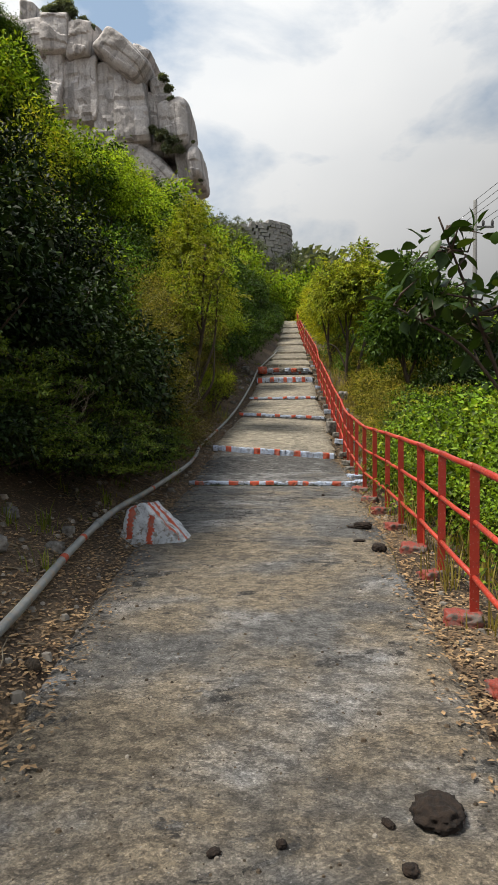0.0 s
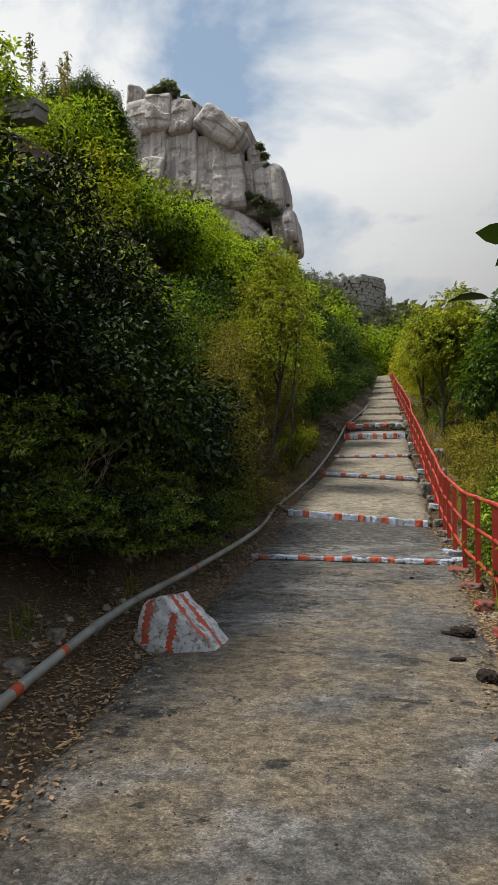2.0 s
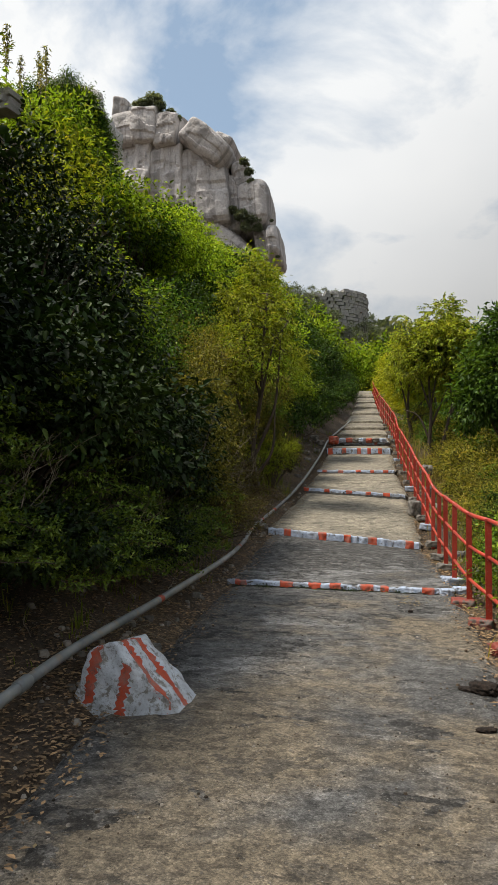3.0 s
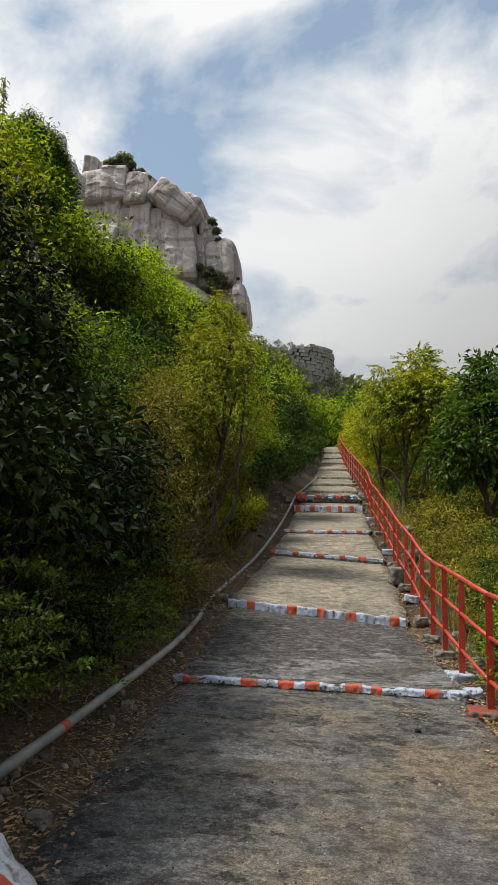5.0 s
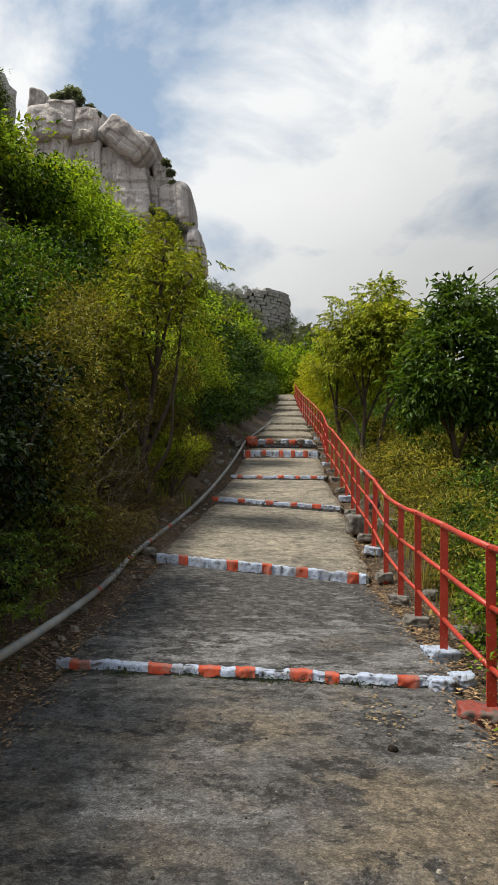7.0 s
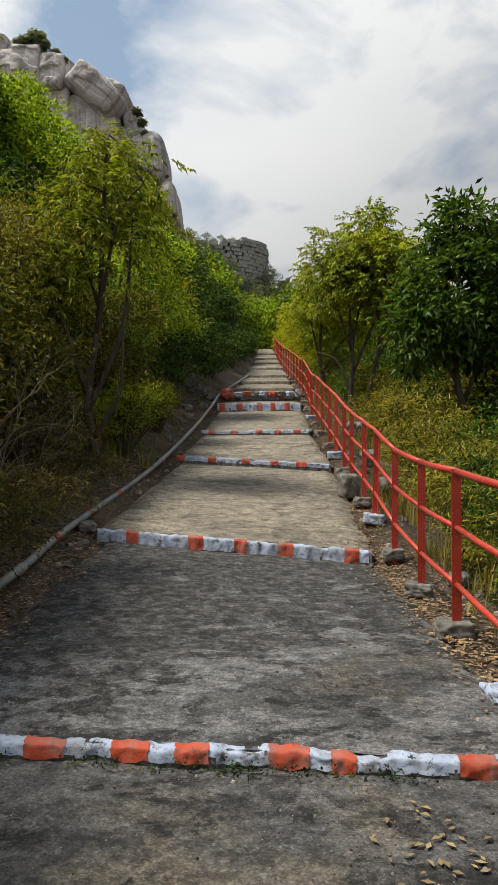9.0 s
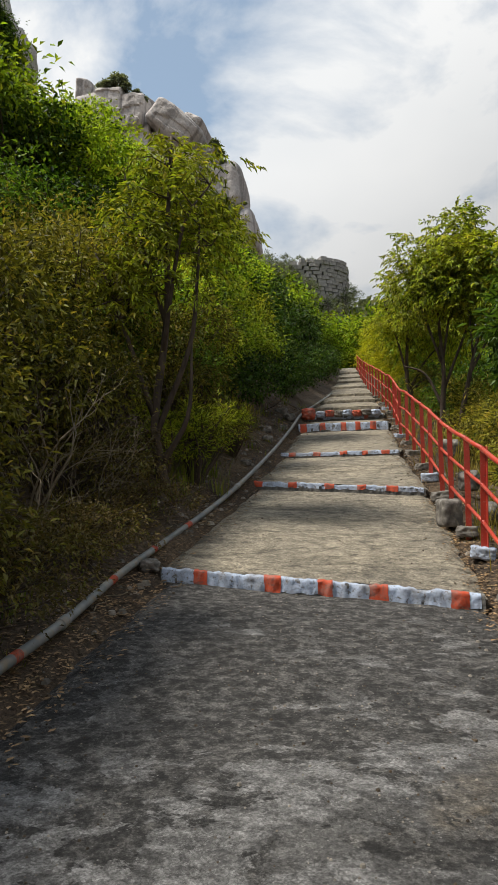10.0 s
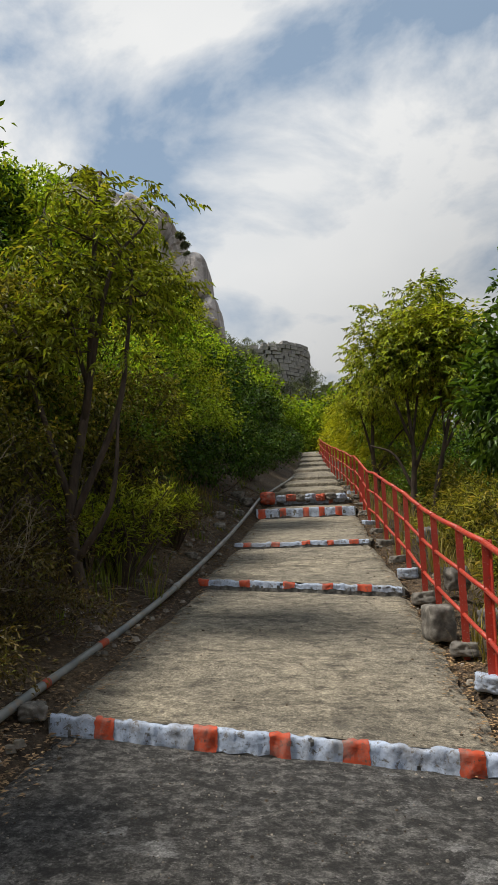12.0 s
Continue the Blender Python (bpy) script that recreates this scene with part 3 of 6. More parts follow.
def build_steps():
    for i, (y, low, top) in enumerate(STEPS):
        xl, xr = left_edge(y) - 0.02, right_edge(y) - 0.04
        painted = i < 6
        label = "low concrete step whitewashed with orange-red painted blocks" if painted else "bare worn low concrete step on the path"
        edge = thing("step", (0, 0, 0), label, "step", "steps of the path")
        nx = 260 if i < 3 else 140 if i < 6 else 24
        seed = i * 9.1
        part("riser", mesh("riser", *step_strip(y, low, top, xl, xr, 0.0, seed, nx), M_RISER if painted else M_DUSTY, True), edge)
        if painted:
            a, b, tear = COATS[i]
            part("whitewash", mesh("whitewash", *step_strip(y, low, top, xl + 0.01, xr - 0.03, 0.004, seed, nx, coat(seed, a, b), tear), M_WHITE, True), edge, "flaking bluish whitewash")
            for x, w in ORANGE[i]:
                part("painted_block", mesh("painted_block", *step_strip(y, low, top, x - w / 2, x + w / 2, 0.009, seed, 14, coat(seed, a - 0.02, b + 0.02), 0.0, 0.012), M_ORANGE, True), edge)


build_path()
build_steps()


# ---- the water pipe along the bank ----
PIPE_LINE = [(-1.38, -16.0, -0.06), (-1.52, -12.5, -0.03), (-1.66, -10.5, 0.04), (-1.68, -9.0, 0.10), (-1.64, -7.0, 0.08), (-1.58, -4.1, 0.09), (-1.66, -2.0, 0.10), (-1.74, -0.2, 0.21),
             (-1.47, 2.2, 0.54), (-1.25, 4.0, 0.87), (-1.06, 7.0, 1.38), (-0.92, 10.0, 1.92), (-0.83, 12.5, 2.38), (-0.58, 15.5, 2.85), (-0.20, 18.8, 3.42), (-0.05, 21.0, 3.75)]


def smooth_line(points, per=8):
    """A Catmull-Rom line through points."""
    p = [Vector(q) for q in points]
    p = [2 * p[0] - p[1]] + p + [2 * p[-1] - p[-2]]
    out = []
    for i in range(1, len(p) - 2):
        for k in range(per):
            t = k / per
            out.append(0.5 * (2 * p[i] + (p[i + 1] - p[i - 1]) * t + (2 * p[i - 1] - 5 * p[i] + 4 * p[i + 1] - p[i + 2]) * t * t + (3 * p[i] - p[i - 1] - 3 * p[i + 1] + p[i + 2]) * t ** 3))
    return out + [p[-2]]


def build_pipe():
    pipe = thing("water_pipe", (0, 0, 0), "long grey water pipe with orange paint bands lying on the bank", "pipe")
    line = smooth_line(PIPE_LINE, 10)
    run = part("pipe_run", mesh("pipe_run", *tube(line, [0.033] * len(line), 14), M_PIPE, True), pipe)
    for i in (26, 61, 88, 112):
        d = (line[i + 1] - line[i]).normalized() * 0.07
        part("coupling", mesh("coupling", *tube([line[i] - d, line[i] - d * 0.85, line[i] + d * 0.85, line[i] + d], [0.037, 0.041, 0.041, 0.037], 14), M_PIPE, True), run)
    for i, w in ((18, 0.05), (22, 0.035), (40, 0.05), (57, 0.05), (68, 0.06), (73, 0.04), (77, 0.07)):
        d = (line[i + 1] - line[i]).normalized() * w
        part("paint_band", mesh("paint_band", *tube([line[i] - d, line[i] + d], [0.0350] * 2, 14, False), M_ORANGE, True), run, "orange paint band")


build_pipe()


# ---- the painted rock ----
def build_painted_rock():
    bm = boulder((0.88, 0.66, 0.64), 3.0, 0.10, 5, 2, 1.4)
    # broken faces: upright front, sloping back, steep hillside end
    cuts = [(Vector((0.10, -1.0, 0.22)), 0.205), (Vector((0.66, 0.08, 0.75)), 0.10), (Vector((-1.0, -0.15, 0.20)), 0.31), (Vector((0.25, 1.0, 0.45)), 0.24), (Vector((0.55, -0.85, 0.22)), 0.215), (Vector((-0.45, 0.1, 0.9)), 0.235)]
    for v in bm.verts:
        for n, far in cuts:
            n = n.normalized()
            over = v.co.dot(n) - far
            if over > 0:
                v.co -= n * over * 0.93
        v.co += (0.022 * noise.noise(v.co * 9) + 0.012 * noise.noise(v.co * 22)) * v.co.normalized() + 0.012 * Vector((noise.noise(v.co * 11), noise.noise(v.co * 11 + Vector((5, 0, 0))), 0))
    me = bm_mesh("painted_rock", bm, M_WHITE_ROCK)
    me.materials.append(M_ORANGE)
    for f in me.polygons:
        c, n = f.center, f.normal
        j = 0.012 * noise.noise(c * 16)
        stripe = False
        if n.y < -0.6:                               # upright bars on the front face
            stripe = abs(c.x + 0.20 + j) < 0.030 and c.z > -0.14 or abs(c.x - 0.02 + j) < 0.030 and -0.2 < c.z < 0.12
        elif n.z > 0.25:                             # two bars down the sloping back
            stripe = abs(c.y + 0.10 + 0.10 * c.x + j) < 0.030 or abs(c.y - 0.07 + 0.05 * c.x + j) < 0.030
        f.material_index = 1 if stripe else 0
    ob = new("painted_rock", me)
    ob.matrix_world = pose(-1.235, -8.90, -0.05, 0, 4, -14)
    tagged(ob, "whitewashed boulder with orange-red painted stripes beside the path", "rock")


build_painted_rock()

# ---- the red handrail ----
POST_Y = [-13.9, -12.7, -11.55, -10.40, -9.40, -8.20, -7.10, -6.05, -5.0, -3.80, -2.65, -1.55, -0.30, 0.90, 1.75, 2.85, 3.60, 4.70, 5.60, 6.85, 8.0, 9.3, 10.6, 11.9,
          13.2, 14.6, 16.0, 17.5, 19.0, 20.6, 22.3, 24.0, 26.0, 28.0, 30.2, 32.5, 35.0, 38.0, 41.0]
RAIL_X = [(-14, 1.22), (-11.5, 1.36), (-9.4, 1.44), (-7, 1.46), (-5, 1.42), (-3.8, 1.42), (-2.6, 1.46), (-0.3, 1.53), (1, 1.55), (6, 1.53), (9.5, 1.50), (12, 1.58), (17, 1.56), (20, 1.52), (26, 1.45), (41, 1.50)]


def rail_x(y):
    return between(RAIL_X, y)


def rail_base(y):
    return verge_z(y) + 0.03


def l_iron(height, w=0.062, thick=0.008, z0=0.0):
    """An upright of angle iron, open towards the slope."""
    p = [(-w / 2, -w / 2), (w / 2, -w / 2), (w / 2, -w / 2 + thick), (-w / 2 + thick, -w / 2 + thick), (-w / 2 + thick, w / 2), (-w / 2, w / 2)]
    verts = [(x, y, z) for z in (z0, height) for x, y in p]
    n = len(p)
    faces = [(i, (i + 1) % n, (i + 1) % n + n, i + n) for i in range(n)] + [tuple(reversed(range(n))), tuple(range(n, 2 * n))]
    return verts, faces


def build_railing():
    rail = thing("railing", (0, 0, 0), "red painted steel railing with three rails along the path", "railing")
    post_mesh = mesh("post", *l_iron(1.0, z0=-0.18), M_RED)
    tops = []
    for i, y in enumerate(POST_Y):
        x, z = rail_x(y), rail_base(y)
        post = part("post", post_mesh, rail)
        lean = 1.3 * math.sin(i * 2.3)
        post.matrix_local = pose(x, y, z, lean * 0.5, lean, 180 if i % 9 == 4 else 90)
        tops.append(Vector((x, y, z)))
    for j, h in enumerate((0.985, 0.62, 0.25)):
        for i in range(len(tops) - 1):
            a, b = tops[i] + Vector((0, -0.02, h)), tops[i + 1] + Vector((0, 0.02, h))
            w = 0.024 if h > 0.9 else 0.019
            d = (b - a).normalized()
            sag = Vector((0, 0, -0.006))
            part("rail", mesh("rail", *tube([a, a.lerp(b, 0.5) + sag, b], [w] * 3, 8), M_RED, True), rail)
    return rail


def build_footings():
    meshes = [bm_mesh("footing_block", boulder((0.23, 0.18, 0.12), 16.0, 0.16, 4, 10 + k, 2.9), m) for k, m in enumerate((M_REDSTONE, M_STONE, M_STONE, M_WHITE))]
    pick = random.Random(4)
    for i, y in enumerate(POST_Y):
        if y > 20:
            break
        red = y < -4.6
        me = meshes[0] if red else meshes[3 if i % 4 == 1 else 1 + i % 2]
        x = rail_x(y) - (0.07 if red else 0.02)
        ob = new("footing_block", me)
        s = pick.uniform(0.85, 1.15)
        ob.matrix_world = pose(x, y - 0.02, rail_base(y) - 0.045, pick.uniform(-6, 6), pick.uniform(-6, 6), pick.uniform(-25, 25)) @ Matrix.Diagonal((s, s, s, 1))
        tagged(ob, "red-painted stone block at the foot of a railing post" if red else "rough pale stone block at the foot of a railing post", "stone block", "footings of the railing")


build_railing()
build_footings()


def stone(name, at, size, seed, material, label, category="stone", rz=0.0, power=5.0, rough=0.22):
    ob = new(name, bm_mesh(name, boulder(size, power, rough, 4, seed, 2.7), material))
    ob.matrix_world = pose(*at, 0, 0, rz)
    return tagged(ob, label, category)


stone("large_stone", (1.42, 2.25, 0.47), (0.24, 0.30, 0.32), 21, M_STONE, "squarish grey stone standing on the path's edge", rz=10, power=14, rough=0.10)
stone("pale_stone", (1.90, 3.6, 0.80), (0.26, 0.26, 0.26), 22, M_STONE, "large pale stone behind the railing")
stone("pale_stone", (1.96, 2.3, 0.48), (0.28, 0.26, 0.2), 23, M_STONE, "large pale stone behind the railing")
stone("pale_stone", (2.1, 6.4, 1.30), (0.3, 0.3, 0.28), 24, M_STONE, "large pale stone behind the railing")
stone("whitewashed_stone", (1.24, -4.50, -0.20), (0.17, 0.12, 0.11), 25, M_WHITE, "small whitewashed stone at the end of a step")
stone("whitewashed_stone", (1.40, -4.42, -0.19), (0.18, 0.14, 0.12), 26, M_WHITE, "small whitewashed stone at the end of a step")
stone("orange_stone", (-0.62, 12.3, 2.38), (0.34, 0.3, 0.28), 27, M_ORANGE, "orange painted stone at the end of a step")
for k in range(7):
    stone("step_stone", (-0.3 + 0.24 * k, 12.5 - 0.02 * k, 2.37 + 0.02 * (k % 2)), (0.24, 0.22, 0.16), 30 + k, (M_WHITE, M_ORANGE, M_STONE)[k % 3], "loose whitewashed stone lying on a step", rz=20 * k)


# ---- dung, clods and pebbles on the path ----
def path_top(x, y):
    return tread_z(y - SLANT * x) + wobble(x, y) + bank(y - SLANT * x) * x


def clod(name, x, y, size, seed, material, label, category):
    ob = new(name, bm_mesh(name, boulder(size, 2.4, 0.26, 4, seed, 3.0), material))
    ob.matrix_world = pose(x, y, path_top(x, y) + size[2] * 0.28, 0, 0, seed * 37)
    tagged(ob, label, category)


clod("dung_pat", 0.62, -13.80, (0.21, 0.17, 0.075), 41, M_DUNG, "dark brown dried dung pat on the path", "dung")
clod("dung_pat", 1.02, -9.50, (0.15, 0.12, 0.09), 42, M_DUNG, "dark brown dried dung pat on the path", "dung")
clod("dung_pat", 1.00, -8.33, (0.20, 0.16, 0.09), 43, M_DUNG, "dark brown dried dung pat on the path", "dung")
clod("dung_pat", 0.90, -8.30, (0.14, 0.08, 0.03), 48, M_DUNG, "dark brown dried dung pat on the path", "dung")
clod("dung_pat", 0.88, -9.05, (0.12, 0.06, 0.03), 49, M_DUNG, "dark brown dried dung pat on the path", "dung")
clod("clod", 0.07, -13.98, (0.035, 0.035, 0.03), 44, M_DUNG, "small dark clod of earth on the path", "clod")
clod("clod", -0.15, -14.03, (0.05, 0.035, 0.025), 45, M_DUNG, "small dark clod of earth on the path", "clod")
clod("clod", 0.47, -14.10, (0.06, 0.05, 0.03), 46, M_DUNG, "small dark clod of earth on the path", "clod")
clod("clod", 0.44, -13.85, (0.06, 0.03, 0.025), 47, M_DUNG, "small dark clod of earth on the path", "clod")
clod("clod", -1.28, -12.55, (0.09, 0.08, 0.10), 50, M_CLOD, "brown clod of earth on the verge", "clod")
clod("clod", 0.72, -5.62, (0.05, 0.05, 0.035), 51, M_DUNG, "small dark clod of earth on the path", "clod")


def scattered(name, spots, material, make, label, category):
    """Many small pieces in one mesh."""
    verts, faces = joined(make(*s) for s in spots)
    tagged(new(name, mesh(name, verts, faces, material)), label, category, kind="stuff")


def chip(x, y, z, s, r):
    """A small angular stone."""
    base = [(1, 0, 0), (0.3, 0.9, 0), (-0.8, 0.6, 0), (-0.9, -0.5, 0), (0.2, -1, 0)]
    v = [(x + s * (a * math.cos(r) - b * math.sin(r)), y + s * (a * math.sin(r) + b * math.cos(r)), z - 0.3 * s) for a, b, _ in base]
    v += [(x + 0.6 * s * (a * math.cos(r) - b * math.sin(r)), y + 0.6 * s * (a * math.sin(r) + b * math.cos(r)), z + 0.5 * s) for a, b, _ in base]
    return v, [(i, (i + 1) % 5, (i + 1) % 5 + 5, i + 5) for i in range(5)] + [(5, 6, 7, 8, 9)]


def flake(x, y, z, s, r):
    """A curled dry leaf lying on the ground."""
    c, d = math.cos(r), math.sin(r)
    lift = 0.35 * s * (1 + math.sin(r * 7))
    pts = [(-1, 0, 0.1), (0, 0.45, 0.6), (1, 0, 0.3), (0, -0.45, 0.5)]
    return [(x + s * (a * c - b * d), y + s * (a * d + b * c), z + 0.006 + lift * h) for a, b, h in pts], [(0, 2, 1), (0, 3, 2)]


def scatter_debris():
    pick = random.Random(11)
    chips, clods, flakes, straw = [], [], [], []
    for _ in range(900):
        y = -14.6 + 24 * pick.random() ** 1.5
        x = pick.uniform(left_edge(y) + 0.05, right_edge(y) - 0.05)
        edge = pick.random() < 0.5
        if edge:
            x = right_edge(y) - abs(pick.gauss(0, 0.25)) if pick.random() < 0.5 else left_edge(y) + abs(pick.gauss(0, 0.2))
        (chips if pick.random() < 0.6 else clods).append((x, y, path_top(x, y) + 0.002, pick.uniform(0.004, 0.013) * (1.5 if edge else 1), pick.uniform(0, 6)))
    for _ in range(6500):
        y = pick.uniform(-14.8, 0)
        x = pick.uniform(left_edge(y) + 0.03, right_edge(y) - 0.03)
        if noise.noise(Vector((x * 1.4, y * 1.4, 6.0))) > pick.uniform(-0.6, 0.5):
            (chips if pick.random() < 0.55 else clods).append((x, y, path_top(x, y) + 0.001, pick.uniform(0.0025, 0.0075), pick.uniform(0, 6)))
    for _ in range(1700):
        y = pick.uniform(-15, 14)
        x = left_edge(y) - abs(pick.gauss(0, 0.75)) if pick.random() < 0.75 else right_edge(y) + pick.uniform(0, 0.7)
        chips.append((x, y, ground_z(x, y) + 0.004, pick.choice((0.010, 0.014, 0.02, 0.04)) * pick.uniform(0.6, 1.3), pick.uniform(0, 6)))
    for _ in range(60000):
        y = pick.uniform(-15.5, 14)
        if pick.random() < 0.74:
            x = left_edge(y) + 0.30 * pick.random() ** 2 - abs(pick.gauss(0, 1.1))
        else:
            x = right_edge(y) - 0.25 * pick.random() ** 2 + abs(pick.gauss(0, 0.4))
        z = ground_z(x, y) if x < left_edge(y) or x > right_edge(y) else path_top(x, y)
        flakes.append((x, y, z + 0.008, pick.uniform(0.009, 0.030), pick.uniform(0, 6)))
    for _ in range(900):
        y = pick.uniform(-14, 10)
        x = right_edge(y) - 0.05 + abs(pick.gauss(0, 0.2)) if pick.random() < 0.7 else left_edge(y) + pick.gauss(0, 0.12)
        if pick.random() < 0.09:
            x, y = 0.72 + pick.gauss(0, 0.12), -5.05 + pick.gauss(0, 0.22)
        z = ground_z(x, y) if x < left_edge(y) or x > right_edge(y) else path_top(x, y)
        straw.append((x, y, z + 0.006, pick.uniform(0.010, 0.024), pick.uniform(0, 6)))
    scattered("pebbles", chips, M_PEBBLE, chip, "grey pebbles and stone chips on path and verge", "pebbles")
    scattered("crumbs_of_earth", clods, M_CLOD, chip, "dark crumbs of earth and dung on the path", "debris")
    scattered("leaf_litter", flakes, M_LITTER, flake, "dry brown fallen leaves on the verges", "leaf litter")
    scattered("straw", straw, M_STRAW, flake, "pale dry straw and leaves along the railing", "straw")
    for k, (x, y, s) in enumerate([(-1.82, -10.5, 0.15), (-2.05, -11.2, 0.2), (-1.95, -9.7, 0.13), (-2.3, -10.2, 0.16), (-1.5, -7.7, 0.12), (-1.62, -5.6, 0.11), (-1.75, -7.0, 0.09), (-1.98, -12.2, 0.14),
                                   (-1.36, 5.1, 0.16), (-1.25, 7.6, 0.2), (-1.4, 8.6, 0.25), (-1.1, 10.0, 0.2), (-1.05, 11.2, 0.3), (-1.3, 11.9, 0.3), (-1.62, 0.1, 0.18), (1.9, -1.2, 0.2), (1.75, -3.2, 0.22), (1.8, -6.4, 0.2)]):
        stone("bank_stone", (x, y, ground_z(x, y) + 0.2 * s), (s, s * 0.8, s * 0.62), 60 + k, M_STONE, "rough grey stone lying on the verge", rz=40 * k)


scatter_debris()


# ---- leaves ----
def leaf_cloud(points, dirs, length, width, rng, droop=0.25, curl=0.25, spread=0.8, oval=False):
    """Vertices and triangles of one leaf at each point: a pointed blade folded along its rib, or an oval one of six corners."""
    n = len(points)
    d = dirs + rng.normal(0, spread, (n, 3))
    d[:, 2] -= droop
    d /= np.linalg.norm(d, axis=1, keepdims=True) + 1e-9
    up = rng.normal(0, 0.45, (n, 3)) + np.array((0, 0, 1.0))
    s = np.cross(d, up)
    s /= np.linalg.norm(s, axis=1, keepdims=True) + 1e-9
    nrm = np.cross(s, d)
    L = length * rng.uniform(0.75, 1.5, (n, 1))
    W = width * rng.uniform(0.85, 1.5, (n, 1))
    base = points
    mid = base + d * L * 0.45
    tip = base + d * L - nrm * L * curl
    a = mid + s * W * 0.5 + nrm * W * 0.22
    b = mid - s * W * 0.5 + nrm * W * 0.22
    if oval:
        lift, low, far = nrm * W * 0.14, base + d * L * 0.28, base + d * L * 0.68 - nrm * L * curl * 0.35
        verts = np.stack([base, low + s * W * 0.46 + lift, far + s * W * 0.36 + lift, tip, far - s * W * 0.36 + lift, low - s * W * 0.46 + lift], 1).reshape(-1, 3)
        i = np.arange(n)[:, None, None] * 6
        return verts, (i + np.array([(0, 3, 2), (0, 2, 1), (0, 4, 3), (0, 5, 4)])[None]).reshape(-1, 3)
    verts = np.stack([base, a, tip, b], 1).reshape(-1, 3)
    i = np.arange(n)[:, None] * 4
    tris = np.concatenate([i + np.array([[0, 2, 1]]), i + np.array([[0, 3, 2]])], 1).reshape(-1, 3)
    return verts, tris


def broad_leaf_cloud(points, dirs, length, width, rng):
    """Large oval leaves of six corners with a pointed tip, bent along the rib."""
    n = len(points)
    d = dirs + rng.normal(0, 0.7, (n, 3))
    d[:, 2] -= 0.3
    d /= np.linalg.norm(d, axis=1, keepdims=True) + 1e-9
    s = np.cross(d, rng.normal(0, 0.5, (n, 3)) + np.array((0, 0, 1.0)))
    s /= np.linalg.norm(s, axis=1, keepdims=True) + 1e-9
    u = np.cross(s, d)
    L = length * rng.uniform(0.6, 1.2, (n, 1))
    W = width * rng.uniform(0.8, 1.2, (n, 1))
    rows = [points]
    for t, w, sag in ((0.18, 0.36, 0.0), (0.42, 0.5, 0.02), (0.68, 0.38, 0.07), (0.88, 0.14, 0.14)):
        c = points + d * L * t - u * L * sag
        rows += [c + s * W * w + u * W * 0.16 * w, c - u * W * 0.04, c - s * W * w + u * W * 0.16 * w]
    rows.append(points + d * L - u * L * 0.2)
    verts = np.stack(rows, 1).reshape(-1, 3)
    pat = [(0, 2, 1), (0, 3, 2)]
    for k in (1, 4, 7):
        pat += [(k, k + 1, k + 4), (k, k + 4, k + 3), (k + 1, k + 2, k + 5), (k + 1, k + 5, k + 4)]
    pat += [(10, 11, 13), (11, 12, 13)]
    i = np.arange(n)[:, None, None] * 14
    return verts, (i + np.array(pat)[None]).reshape(-1, 3)


def pinnate_cloud(points, dirs, leaf_len, pairs, leaflet, rng, droop=0.3):
    """Compound leaves: leaflets in pairs along a drooping stalk at each point."""
    n = len(points)
    d = dirs + rng.normal(0, 0.55, (n, 3))
    d /= np.linalg.norm(d, axis=1, keepdims=True) + 1e-9
    s = np.cross(d, np.array((0, 0, 1.0)) + rng.normal(0, 0.25, (n, 3)))
    s /= np.linalg.norm(s, axis=1, keepdims=True) + 1e-9
    P, D = [], []
    L = leaf_len * rng.uniform(0.7, 1.25, (n, 1))
    for k in range(pairs):
        t = (k + 0.6) / pairs
        q = points + d * L * t + np.array((0, 0, -1.0)) * L * droop * t * t
        for side in (-1, 1):
            P.append(q)
            D.append(d * 0.6 + s * side * 0.8 + np.array((0, 0, -0.25)))
    return leaf_cloud(np.concatenate(P), np.concatenate(D), leaflet[0], leaflet[1], rng, 0.15, 0.3, 0.22)


def clump_points(lobes, clumps, per, sigma, rng, shell=0.30, low=-0.55):
    """Leaf places gathered in clumps near the skins of egg-shaped lobes, and the ways that they face."""
    lobes = np.array(lobes, float)
    w = (lobes[:, 3] * lobes[:, 4] + lobes[:, 4] * lobes[:, 5]) ** 0.9
    pick = rng.choice(len(lobes), clumps, p=w / w.sum())
    d = rng.normal(0, 1, (clumps, 3))
    d /= np.linalg.norm(d, axis=1, keepdims=True)
    flip = d[:, 2] < low
    d[flip, 2] *= -0.6
    r = 1.0 - shell * rng.random((clumps, 1)) ** 1.4 + 0.10 * np.clip(rng.normal(0, 1, (clumps, 1)), -2, 1.3)
    c = lobes[pick, :3] + d * lobes[pick, 3:] * r
    size = rng.uniform(0.6, 1.4, (clumps, 1, 1))
    p = c[:, None, :] + rng.normal(0, sigma * 0.78, (clumps, per, 3)) * np.array((1, 1, 0.6)) * size
    f = np.repeat(d[:, None, :], per, 1) * 0.8 + (p - c[:, None, :]) / sigma * 0.5
    return p.reshape(-1, 3), f.reshape(-1, 3), c


def branches(base, tips, radius, rng, rise=0.35, sides=4):
    """Limbs that arch from a stem's foot to the given places."""
    out = []
    b = np.array(base, float)
    for tip in tips:
        mid = b + (tip - b) * 0.45 + np.array((0, 0, rise * abs(tip[2] - b[2]) * 0.4)) + rng.normal(0, 0.06, 3) * np.linalg.norm(tip - b)
        line = smooth_line([tuple(b), tuple(mid), tuple(tip)], 3)
        out.append(tube(line, [radius * (1 - 0.8 * i / (len(line) - 1)) for i in range(len(line))], sides, False))
    return joined(out)


